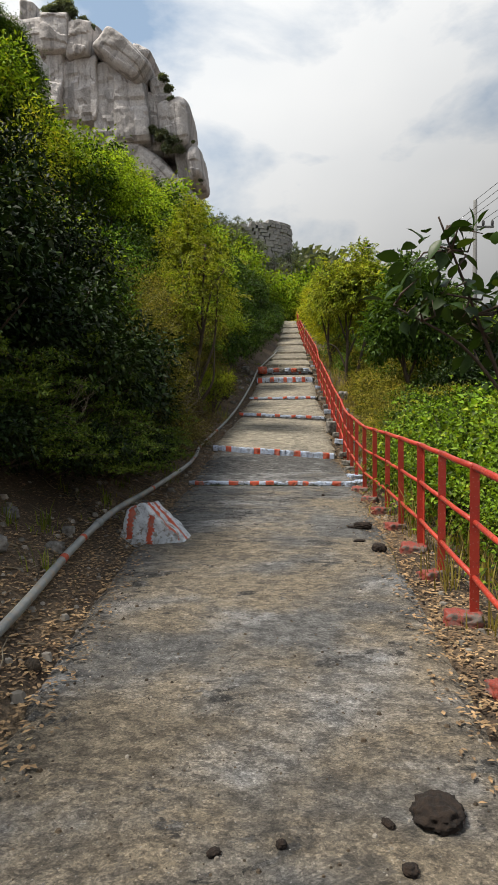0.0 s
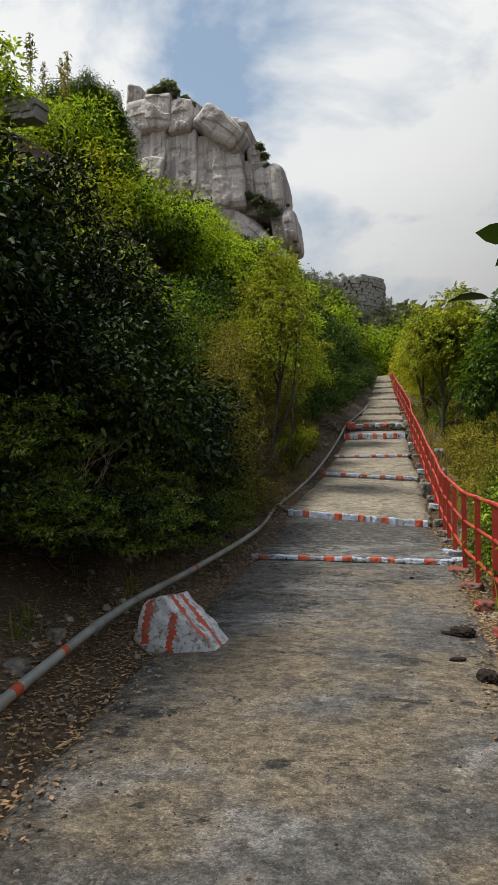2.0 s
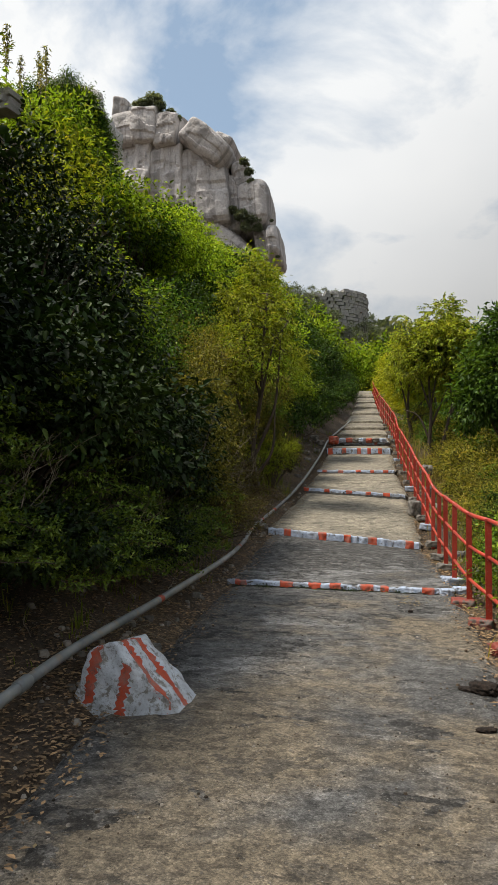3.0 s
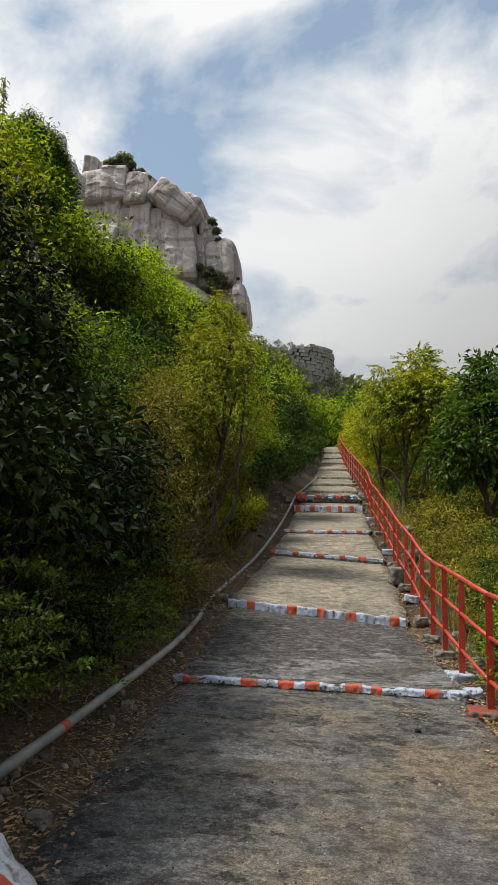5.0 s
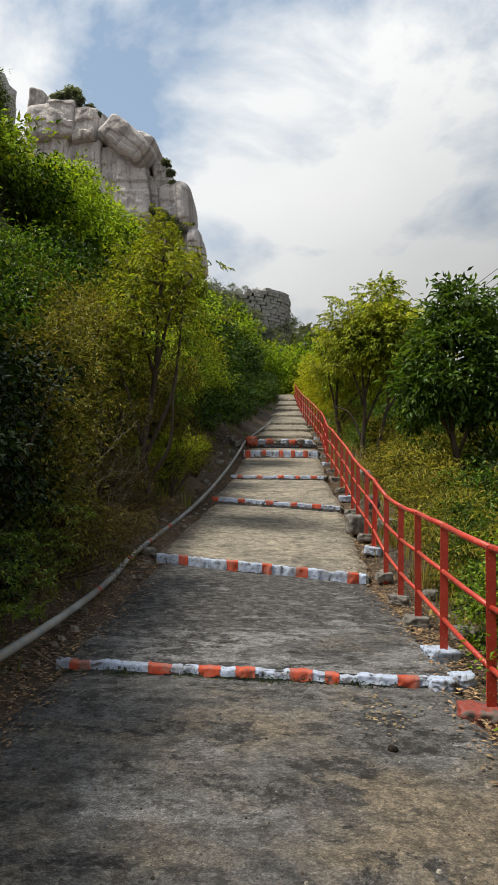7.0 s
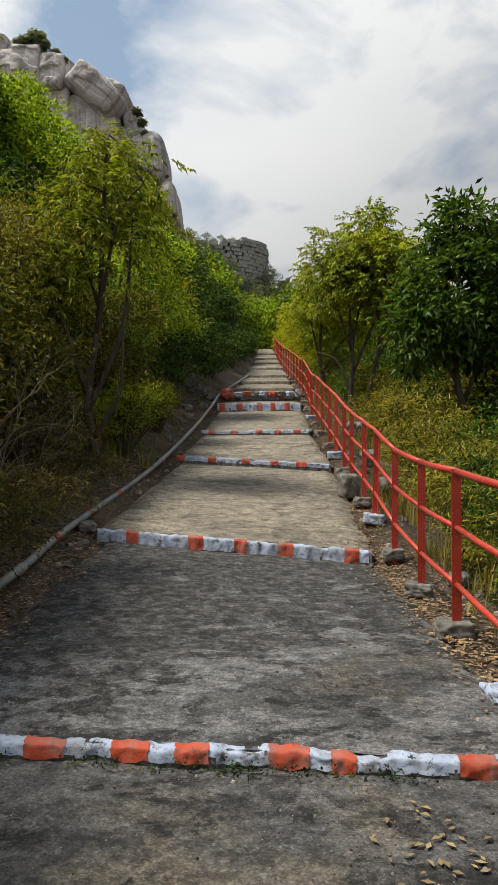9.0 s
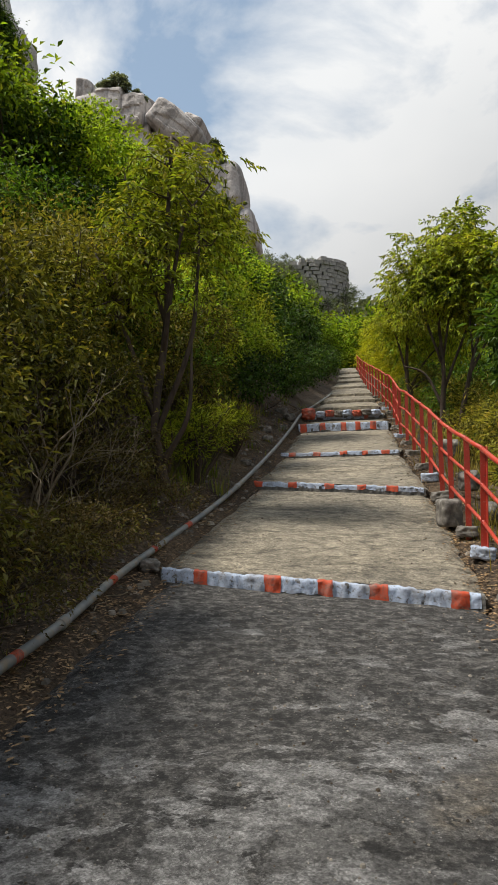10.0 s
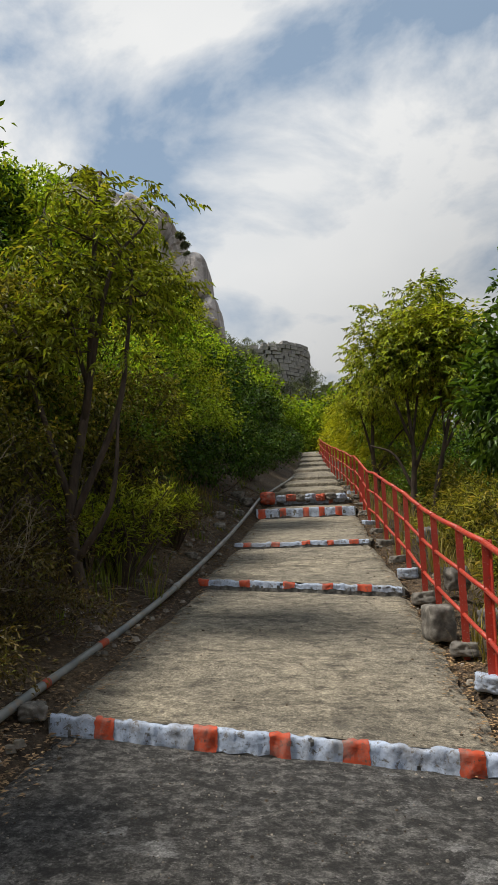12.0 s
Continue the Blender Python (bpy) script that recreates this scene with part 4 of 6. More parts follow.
def bush(lobes, clumps, per, sigma, leaf, material, label, seed, category="bush", name="bush", twigs=10, shell=0.5, kind="broad", droop=0.25):
    """A bush about its foot: stems and a crown of leaves. Built far below the ground as a pattern for copies, and then moved."""
    rng = np.random.default_rng(seed)
    p, f, c = clump_points(lobes, clumps, per, sigma, rng, shell)
    if kind == "pinnate":
        v, t = pinnate_cloud(p, f, leaf[0], leaf[2], (leaf[1], leaf[1] * 0.30), rng)
    else:
        v, t = leaf_cloud(p, f, leaf[0], leaf[1], rng, droop, oval=kind == "oval")
    ob = new(name)
    tagged(ob, label, category)
    part("crown", quick_mesh("crown", v, t, material), ob)
    tips = c[rng.choice(len(c), min(twigs, len(c)), replace=False)]
    sv, sf = branches((0, 0, -0.15), tips, 0.022 + 0.008 * max(l[5] for l in lobes), rng)
    tagged(part("branch_frame", mesh("branch_frame", sv, sf, M_BARK, True), ob), kind="stuff")
    return ob


def place(ob, spots):
    """Puts the pattern at the first spot and copies of it at the rest: x, y, scale, turn, height offset."""
    for i, (x, y, s, rz, dz) in enumerate(spots):
        m = Matrix.Translation((x, y, ground_z(x, y) + dz)) @ Matrix.Rotation(radians(rz), 4, "Z") @ Matrix.Diagonal((s, s, s, 1))
        if i == 0:
            ob.matrix_basis = m
            continue
        made = copy_thing(ob, Matrix.Identity(4))
        made.matrix_basis = m


def tree(at, trunk, limbs, lobes, clumps, per, sigma, leaf, material, label, seed, radius=0.07, kind="pinnate", shell=0.5, category="tree"):
    """A tree: a bent, tapered trunk, limbs that fork from it, twigs to the clumps, and a crown of leaves."""
    rng = np.random.default_rng(seed)
    ob = new("tree")
    ob.matrix_world = pose(*at)
    tagged(ob, label, category)
    line = smooth_line(trunk, 6)
    n = len(line)
    stem = part("trunk", mesh("trunk", *tube(line, [radius * (1.25 - 0.95 * i / (n - 1)) for i in range(n)], 9), M_BARK, True), ob)
    ends = []
    for start, mids in limbs:
        root = line[int(start * (n - 1))]
        ll = smooth_line([tuple(root)] + list(mids), 5)
        r0 = radius * (1.0 - 0.75 * start) * 0.8
        part("limb", mesh("limb", *tube(ll, [r0 * (1 - 0.8 * i / (len(ll) - 1)) + 0.004 for i in range(len(ll))], 7), M_BARK, True), stem)
        ends += [np.array(q) for q in ll[len(ll) // 3:]]
    ends += [np.array(q) for q in line[n // 2:]]
    p, f, c = clump_points(lobes, clumps, per, sigma, rng, shell, -0.9)
    E = np.array(ends)
    twigs = []
    for q in c[:: max(len(c) // 110, 1)]:
        k = E[np.argmin(np.linalg.norm(E - q, axis=1))]
        m = (k + q) / 2 + rng.normal(0, 0.05, 3)
        twigs.append(tube([tuple(k), tuple(m), tuple(q)], [0.011, 0.008, 0.003], 4, False))
    tagged(part("branch_frame", mesh("branch_frame", *joined(twigs), M_BARK, True), ob), kind="stuff")
    if kind == "pinnate":
        v, t = pinnate_cloud(p, f, leaf[0], leaf[2], (leaf[1], leaf[1] * 0.30), rng)
    else:
        v, t = (broad_leaf_cloud if kind == "large" else leaf_cloud)(p, f, leaf[0], leaf[1], rng)
    part("crown", quick_mesh("crown", v, t, material), ob)
    return ob


# ---- bushes on the hillside: patterns near to far ----
LOBES_WIDE = [(0, 0, 1.0, 1.25, 1.1, 1.0), (0.8, -0.3, 0.7, 0.8, 0.8, 0.7), (-0.7, 0.4, 0.9, 0.9, 0.8, 0.9), (0.1, 0.6, 1.5, 0.8, 0.7, 0.7)]
LOBES_TALL = [(0, 0, 1.1, 0.8, 0.8, 1.1), (0.3, 0.2, 2.1, 0.6, 0.6, 0.8), (-0.4, -0.2, 1.7, 0.6, 0.6, 0.8), (0.1, -0.4, 0.8, 0.7, 0.7, 0.7)]
LOBES_LOW = [(0, 0, 0.3, 1.0, 0.8, 0.42), (0.7, 0.2, 0.25, 0.6, 0.6, 0.35), (-0.6, -0.3, 0.3, 0.7, 0.6, 0.4)]


def spray_shrub():
    """A low shrub of long arching branches, each set with side twigs and small leaves."""
    rng = np.random.default_rng(6)
    ob = tagged(new("thorny_shrub"), "low spreading thorny shrub with long leafy sprays beside the pipe", "shrub")
    wood, P, D = [], [], []
    for k in range(34):
        a = rng.uniform(0, 2 * math.pi)
        reach, rise = rng.uniform(0.6, 1.25), rng.uniform(0.1, 0.75)
        way = np.array((math.cos(a), math.sin(a), 0.0))
        line = [way * reach * u + np.array((0, 0, rise * math.sin(u * 2.2) + 0.05)) + rng.normal(0, 0.012, 3) for u in np.linspace(0, 1, 9)]
        wood.append(tube([tuple(q) for q in line], [0.009 * (1 - 0.085 * m) for m in range(9)], 4, False))
        for m in range(2, 9):
            for side in (-1, 1):
                out = np.array((-way[1], way[0], 0)) * side + way * 0.9 + np.array((0, 0, rng.normal(0.1, 0.25)))
                length = rng.uniform(0.10, 0.26) * (1.15 - 0.08 * m)
                for u in np.linspace(0.05, 1, 8):
                    for _ in range(2):
                        P.append(line[m] + out * length * u + rng.normal(0, 0.008, 3))
                        D.append(out * 0.5 + rng.normal(0, 0.5, 3) + np.array((0, 0, 0.35)))
    v, t = leaf_cloud(np.array(P), np.array(D), 0.034, 0.017, rng, 0.0, 0.2, 0.5)
    part("crown", quick_mesh("crown", v, t, M_LEAF_SPRAY), ob)
    tagged(part("branch_frame", mesh("branch_frame", *joined(wood), M_BARK, True), ob), kind="stuff")
    return ob


def hillside_left():
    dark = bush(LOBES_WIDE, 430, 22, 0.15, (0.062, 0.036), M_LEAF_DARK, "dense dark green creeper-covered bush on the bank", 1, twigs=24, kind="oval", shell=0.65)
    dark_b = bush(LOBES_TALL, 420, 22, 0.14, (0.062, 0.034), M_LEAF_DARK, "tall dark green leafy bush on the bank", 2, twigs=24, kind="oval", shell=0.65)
    green = bush(LOBES_WIDE, 360, 22, 0.16, (0.062, 0.028), M_LEAF_GREEN, "rounded fresh green bush on the hillside", 3, twigs=20)
    lime = bush(LOBES_TALL, 460, 22, 0.15, (0.065, 0.022), M_LEAF_LIME, "tall yellow-green bush on the hillside", 4, twigs=22)
    olive = bush(LOBES_TALL, 360, 18, 0.15, (0.07, 0.026), M_LEAF_OLIVE, "dry olive-green straggly bush on the bank", 5, twigs=30)
    weed = bush(LOBES_LOW, 300, 14, 0.10, (0.05, 0.016), M_LEAF_DRY, "low brown dry weeds on the bank", 7, twigs=40, category="weeds", name="dry_weed")
    place(weed, [(-2.15, -2.6, 0.7, 0, 0), (-2.2, -1.4, 0.75, 60, 0), (-2.25, -0.2, 0.7, 120, 0), (-2.2, 0.9, 0.7, 180, 0), (-2.5, 1.9, 0.8, 240, 0), (-2.7, -2.0, 0.9, 300, 0), (-2.75, 0.6, 0.9, 20, 0), (-2.15, -3.6, 0.6, 90, 0), (-2.0, 4.9, 0.6, 140, 0), (-1.9, 6.3, 0.6, 200, 0)])
    thorn = spray_shrub()
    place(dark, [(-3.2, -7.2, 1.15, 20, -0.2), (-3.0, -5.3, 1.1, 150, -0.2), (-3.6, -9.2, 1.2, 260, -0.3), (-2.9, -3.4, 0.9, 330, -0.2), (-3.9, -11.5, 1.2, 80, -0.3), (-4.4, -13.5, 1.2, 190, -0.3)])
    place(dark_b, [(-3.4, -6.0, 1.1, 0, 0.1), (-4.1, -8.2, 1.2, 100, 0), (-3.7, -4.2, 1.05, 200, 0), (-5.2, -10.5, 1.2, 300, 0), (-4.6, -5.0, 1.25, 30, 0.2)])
    place(green, [(-4.9, -3.0, 1.2, 40, 0.1), (-5.6, -6.8, 1.3, 140, 0), (-3.4, 6.0, 1.0, 180, -0.2),
                  (-6.9, -4.2, 1.3, 70, 0), (-3.0, 8.6, 1.0, 270, -0.2), (-2.7, 11.0, 1.0, 33, -0.2), (-8.2, -1.6, 1.3, 120, 0)])
    place(lime, [(-5.4, -2.2, 1.35, 0, 0.1), (-6.3, -4.9, 1.35, 80, 0.1), (-3.5, 4.2, 0.9, 320, 0), (-2.8, 7.2, 0.95, 60, -0.1), (-7.6, -7.2, 1.4, 20, 0), (-2.4, 12.4, 1.0, 200, -0.1)])
    place(olive, [(-2.7, -1.6, 0.85, 0, 0), (-3.1, 0.4, 0.9, 70, 0), (-3.5, 1.7, 0.9, 140, 0), (-2.6, 1.4, 0.7, 210, -0.1), (-2.4, 4.2, 0.75, 280, -0.1), (-2.3, 5.6, 0.8, 340, -0.1), (-2.25, -2.6, 0.7, 30, -0.1), (-3.2, 2.9, 1.0, 110, 0)])
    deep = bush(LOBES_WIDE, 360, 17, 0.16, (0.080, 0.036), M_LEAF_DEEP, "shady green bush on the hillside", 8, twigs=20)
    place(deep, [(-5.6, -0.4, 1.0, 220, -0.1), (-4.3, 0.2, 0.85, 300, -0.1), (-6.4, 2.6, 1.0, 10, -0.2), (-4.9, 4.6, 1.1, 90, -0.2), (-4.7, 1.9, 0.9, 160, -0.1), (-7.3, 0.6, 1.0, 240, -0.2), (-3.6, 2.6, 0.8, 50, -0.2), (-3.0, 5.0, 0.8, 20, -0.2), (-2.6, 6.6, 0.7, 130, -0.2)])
    place(thorn, [(-2.5, -7.7, 0.95, 0, 0.25), (-2.45, -6.3, 0.9, 80, 0.2), (-2.25, -5.0, 0.8, 200, 0.1), (-2.9, -9.0, 1.0, 130, 0.3), (-2.35, -3.7, 0.8, 300, 0.1), (-3.1, -10.4, 1.1, 30, 0.2), (-2.9, -6.9, 1.1, 250, 0.5),
                  (-2.15, -7.0, 0.8, 40, 0.1), (-2.3, -8.3, 0.9, 170, 0.15), (-2.1, -5.7, 0.7, 110, 0.1), (-2.6, -9.6, 0.9, 220, 0.1)])
    # added under the sprays; its near-black leaves supply the shade there
    shade = bush(LOBES_LOW, 300, 20, 0.11, (0.055, 0.030), M_LEAF_DARK, "low leafy undergrowth at the foot of the bank, darkened for shade", 9, twigs=20, kind="oval", category="undergrowth", name="undergrowth")
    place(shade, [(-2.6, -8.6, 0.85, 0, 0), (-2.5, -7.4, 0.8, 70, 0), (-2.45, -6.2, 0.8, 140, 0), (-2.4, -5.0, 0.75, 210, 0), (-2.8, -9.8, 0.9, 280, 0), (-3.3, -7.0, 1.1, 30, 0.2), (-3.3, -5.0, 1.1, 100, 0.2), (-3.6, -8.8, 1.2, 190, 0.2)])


hillside_left()


def hillside_middle():
    rng = random.Random(21)
    a = bush(LOBES_WIDE, 190, 17, 0.19, (0.122, 0.053), M_LEAF_GREEN, "green bush on the hillside above the path", 31, twigs=10)
    b = bush(LOBES_TALL, 190, 17, 0.19, (0.122, 0.042), M_LEAF_LIME, "yellow-green bush on the hillside above the path", 32, twigs=10)
    c = bush(LOBES_WIDE, 190, 17, 0.19, (0.112, 0.058), M_LEAF_THICKET, "bush beside the upper path, its leaves darkened for shade", 33, twigs=10)
    sa, sb, sc = [], [], []
    for y in np.arange(9, 44, 1.7):
        for d in (0.95, 2.4, 4.2, 6.2, 8.6):
            if rng.random() < 0.12:
                continue
            yy = y + rng.uniform(-0.8, 0.8)
            x = left_edge(yy) - d - rng.uniform(-0.2, 0.7)
            s = (0.62 if d < 1 else 1.0 if d < 5 else 1.25) * rng.uniform(0.85, 1.25)
            r = rng.random()
            # most bushes near the path take the leaf colour with shade in it
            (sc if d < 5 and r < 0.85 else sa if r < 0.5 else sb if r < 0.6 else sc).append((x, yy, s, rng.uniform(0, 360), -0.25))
    place(a, sa)
    place(b, sb)
    place(c, sc)


hillside_middle()


def woods(name, lobes, clumps, per, sigma, leaf, material, label, seed, spots):
    """A far wood that nobody could count: all its bushes in one mesh. Spots: x, y, scale, turn, height offset."""
    rng = np.random.default_rng(seed)
    V, T, n = [], [], 0
    kinds = []
    for _ in range(4):
        p, f, _c = clump_points(lobes, clumps, per, sigma, rng)
        kinds.append(leaf_cloud(p, f, leaf[0], leaf[1], rng))
    for i, (x, y, s, rz, dz) in enumerate(spots):
        v, t = kinds[i % 4]
        c, q = math.cos(rz), math.sin(rz)
        w = v @ np.array(((c, q, 0), (-q, c, 0), (0, 0, 1.0))) * s + np.array((x, y, ground_z(x, y) + dz))
        V.append(w)
        T.append(t + n)
        n += len(v)
    tagged(new(name, quick_mesh(name, np.concatenate(V), np.concatenate(T), material)), label, "woods", kind="stuff")


def far_hillside():
    rng = random.Random(22)
    sa, sb = [], []
    for _ in range(135):
        y = rng.uniform(-4, 70)
        x = left_edge(y) - rng.uniform(9.5, 26) if rng.random() < 0.75 else left_edge(y) - rng.uniform(0.5, 9)
        if y < 44 and x > left_edge(y) - 9:
            y = rng.uniform(44, 75)
        if -1.6 < x < 3 and y < 60 or -15 < x < -12 and y < 9:
            continue
        (sa if rng.random() < 0.4 else sb).append((x, y, rng.uniform(1.0, 1.6), rng.uniform(0, 6), -0.5))
    for _ in range(90):
        y = rng.uniform(75, 170)
        x = rng.uniform(-90, 40)
        (sa if rng.random() < 0.8 else sb).append((x, y, rng.uniform(1.8, 3.2), rng.uniform(0, 6), -0.8))
    sa += [(2.5 + 1.1 * k, 108 + 3 * (k % 3), 3.3 + 0.45 * (k % 3), k * 1.7, 0.2) for k in range(9)]
    near_a, near_b = [q for q in sa if q[1] < 75], [q for q in sb if q[1] < 75]
    for x, y, s in ((-5.5, 47, 1.8), (-3.4, 46, 1.6), (-1.4, 47.5, 1.5), (-7.5, 49, 2.2), (1.2, 51, 2.0), (-2.6, 50, 2.1), (-5.0, 51, 2.4), (0.2, 49, 1.5), (-9.5, 45, 2.4), (2.6, 56, 2.5), (4.5, 60, 2.7), (-12, 48, 2.6), (1.2, 62, 2.6), (3.4, 49, 1.6)):
        near_b.append((x, y, s, x * 2.0, -0.4))
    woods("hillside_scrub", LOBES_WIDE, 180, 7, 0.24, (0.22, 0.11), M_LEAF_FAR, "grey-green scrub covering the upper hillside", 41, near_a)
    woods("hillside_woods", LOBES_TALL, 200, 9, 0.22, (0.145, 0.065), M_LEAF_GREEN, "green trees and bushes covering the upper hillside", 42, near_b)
    woods("hazy_woods", LOBES_WIDE, 90, 7, 0.28, (0.40, 0.22), M_LEAF_HAZE, "distant green scrub on the hill, haze put into its leaf colour", 43, [q for q in sa + sb if q[1] >= 75])


far_hillside()


# ---- trees on the hillside ----
tree((-1.95, 2.4, 0.72), [(0, 0, -0.2), (-0.16, 0, 0.5), (-0.20, 0.05, 1.1), (-0.05, 0.1, 2.2), (0.02, 0.0, 3.4), (0.10, 0, 4.6)],
     [(0.30, [(0.25, 0.1, 1.9), (0.35, 0.2, 2.8), (0.40, 0.2, 3.5)]), (0.38, [(-0.6, -0.1, 2.3), (-0.95, 0, 3.2)]), (0.55, [(0.25, -0.2, 3.3), (0.60, -0.1, 3.9)]), (0.18, [(0.25, -0.1, 1.0), (0.30, 0.0, 1.9)]), (0.6, [(-0.45, 0.2, 3.6), (-0.6, 0.2, 4.3)])],
     [(-0.25, 0, 3.3, 0.8, 0.8, 1.1), (0.25, 0.1, 3.3, 0.5, 0.5, 0.8), (-0.85, 0, 2.9, 0.6, 0.6, 0.8), (0.05, 0, 4.3, 0.35, 0.35, 0.45), (0.45, -0.1, 4.0, 0.35, 0.35, 0.3), (-0.35, 0, 2.5, 0.6, 0.5, 0.4)],
     115, 4, 0.16, (0.28, 0.085, 6), M_LEAF_NEEM, "slender young tree with feathery yellow-green leaves on the bank", 51, 0.062, shell=0.9)
tree((-6.6, 11.6, 7.0), [(0, 0, -1.2), (0.1, 0, 0.4), (0.0, 0.1, 1.6), (0.1, 0, 2.9)],
     [(0.35, [(0.9, 0.1, 1.6), (1.6, 0, 2.3)]), (0.45, [(-0.9, 0, 1.9), (-1.5, 0, 2.7)]), (0.6, [(0.3, 0.4, 2.7), (0.5, 0.5, 3.5)])],
     [(0, 0, 2.4, 1.7, 1.5, 1.3), (1.2, 0, 1.7, 1.2, 1.2, 1.0), (-1.2, 0.2, 2.1, 1.2, 1.2, 1.1), (0.2, 0, 3.3, 0.9, 0.9, 0.7), (1.9, -0.2, 0.8, 1.1, 1.1, 0.9)],
     560, 24, 0.19, (0.105, 0.042), M_LEAF_BRIGHT, "bright green rounded tree on the hillside", 52, 0.12, "broad", 0.35)
tree((-3.9, 13.8, 5.0), [(0, 0, -1.0), (0.1, 0, 0.4), (0.0, 0.1, 1.6), (0.1, 0, 2.6)],
     [(0.35, [(0.9, 0.1, 1.4), (1.4, 0, 2.0)]), (0.45, [(-0.9, 0, 1.6), (-1.3, 0, 2.3)])],
     [(0, 0, 2.0, 1.5, 1.3, 1.2), (1.0, 0, 1.4, 1.1, 1.1, 0.9), (-1.1, 0.2, 1.8, 1.1, 1.1, 1.0), (0.2, 0, 2.9, 0.8, 0.8, 0.7)],
     470, 24, 0.19, (0.10, 0.042), M_LEAF_BRIGHT, "fresh green tree on the hillside", 53, 0.12, "broad", 0.35)
tree((-4.5, -2.2, 0.8), [(0, 0, -0.6), (-0.1, 0, 0.8), (0.05, 0, 2.0), (0.1, 0, 3.3)],
     [(0.35, [(0.5, 0.1, 2.0), (0.8, 0, 2.8)]), (0.45, [(-0.5, 0, 2.2), (-0.8, 0, 3.0)])],
     [(0.0, 0, 2.6, 0.9, 0.9, 1.1), (0.4, 0, 1.9, 0.8, 0.8, 0.9), (-0.5, 0.1, 2.3, 0.8, 0.8, 0.9)],
     260, 6, 0.18, (0.24, 0.07, 5), M_LEAF_DARK, "dark feathery tree among bushes on the bank", 54, 0.06)

tree((-3.2, 9.0, 4.1), [(0, 0, -0.8), (0.1, 0, 0.8), (0.0, 0.1, 2.0), (0.1, 0, 3.8)],
     [(0.35, [(0.5, 0.1, 1.8), (0.8, 0, 2.6)]), (0.45, [(-0.5, 0, 2.0), (-0.8, 0, 2.9)]), (0.6, [(0.2, 0.2, 3.0), (0.3, 0.2, 3.8)])],
     [(0, 0, 2.8, 0.9, 0.9, 1.0), (0.6, 0, 2.2, 0.7, 0.7, 0.8), (-0.6, 0.1, 2.4, 0.7, 0.7, 0.8), (0.1, 0, 3.7, 0.45, 0.45, 0.5)],
     300, 4, 0.17, (0.27, 0.085, 5), M_LEAF_LIME, "yellow-green feathery tree on the hillside", 55, 0.06, shell=0.8)


def hilltop_weeds():
    rng = np.random.default_rng(56)
    ob = new("tall_weed")
    tagged(ob, "tall thin seeding weed standing on the hilltop", "weed", "tall weeds on the hilltop")
    part("stalk", mesh("stalk", *tube([(0, 0, -0.3), (0.03, 0, 1.0), (0.0, 0, 2.0)], [0.02, 0.014, 0.005], 5), M_TWIG, True), ob)
    z = rng.uniform(0.6, 2.0, 150)
    p = np.stack([rng.normal(0, 0.05, 150), rng.normal(0, 0.05, 150), z], 1)
    v, t = leaf_cloud(p, rng.normal(0, 1, (150, 3)), 0.12, 0.035, rng)
    part("seed_head", quick_mesh("seed_head", v, t, M_LEAF_STRAW), ob)
    for i, (x, y, z, s) in enumerate([(-11.3, 10.8, 14.9, 1.1), (-10.9, 9.4, 14.2, 0.9), (-11.9, 9.0, 14.4, 1.2), (-12.4, 8.2, 14.0, 0.8), (-10.4, 8.6, 13.6, 0.8), (-12.0, 10.2, 14.6, 0.9)]):
        m = Matrix.Translation((x, y, z)) @ Matrix.Rotation(i * 0.9, 4, "Z") @ Matrix.Diagonal((s, s, s, 1))
        if i == 0:
            ob.matrix_basis = m
        else:
            copy_thing(ob, Matrix.Identity(4)).matrix_basis = m


hilltop_weeds()

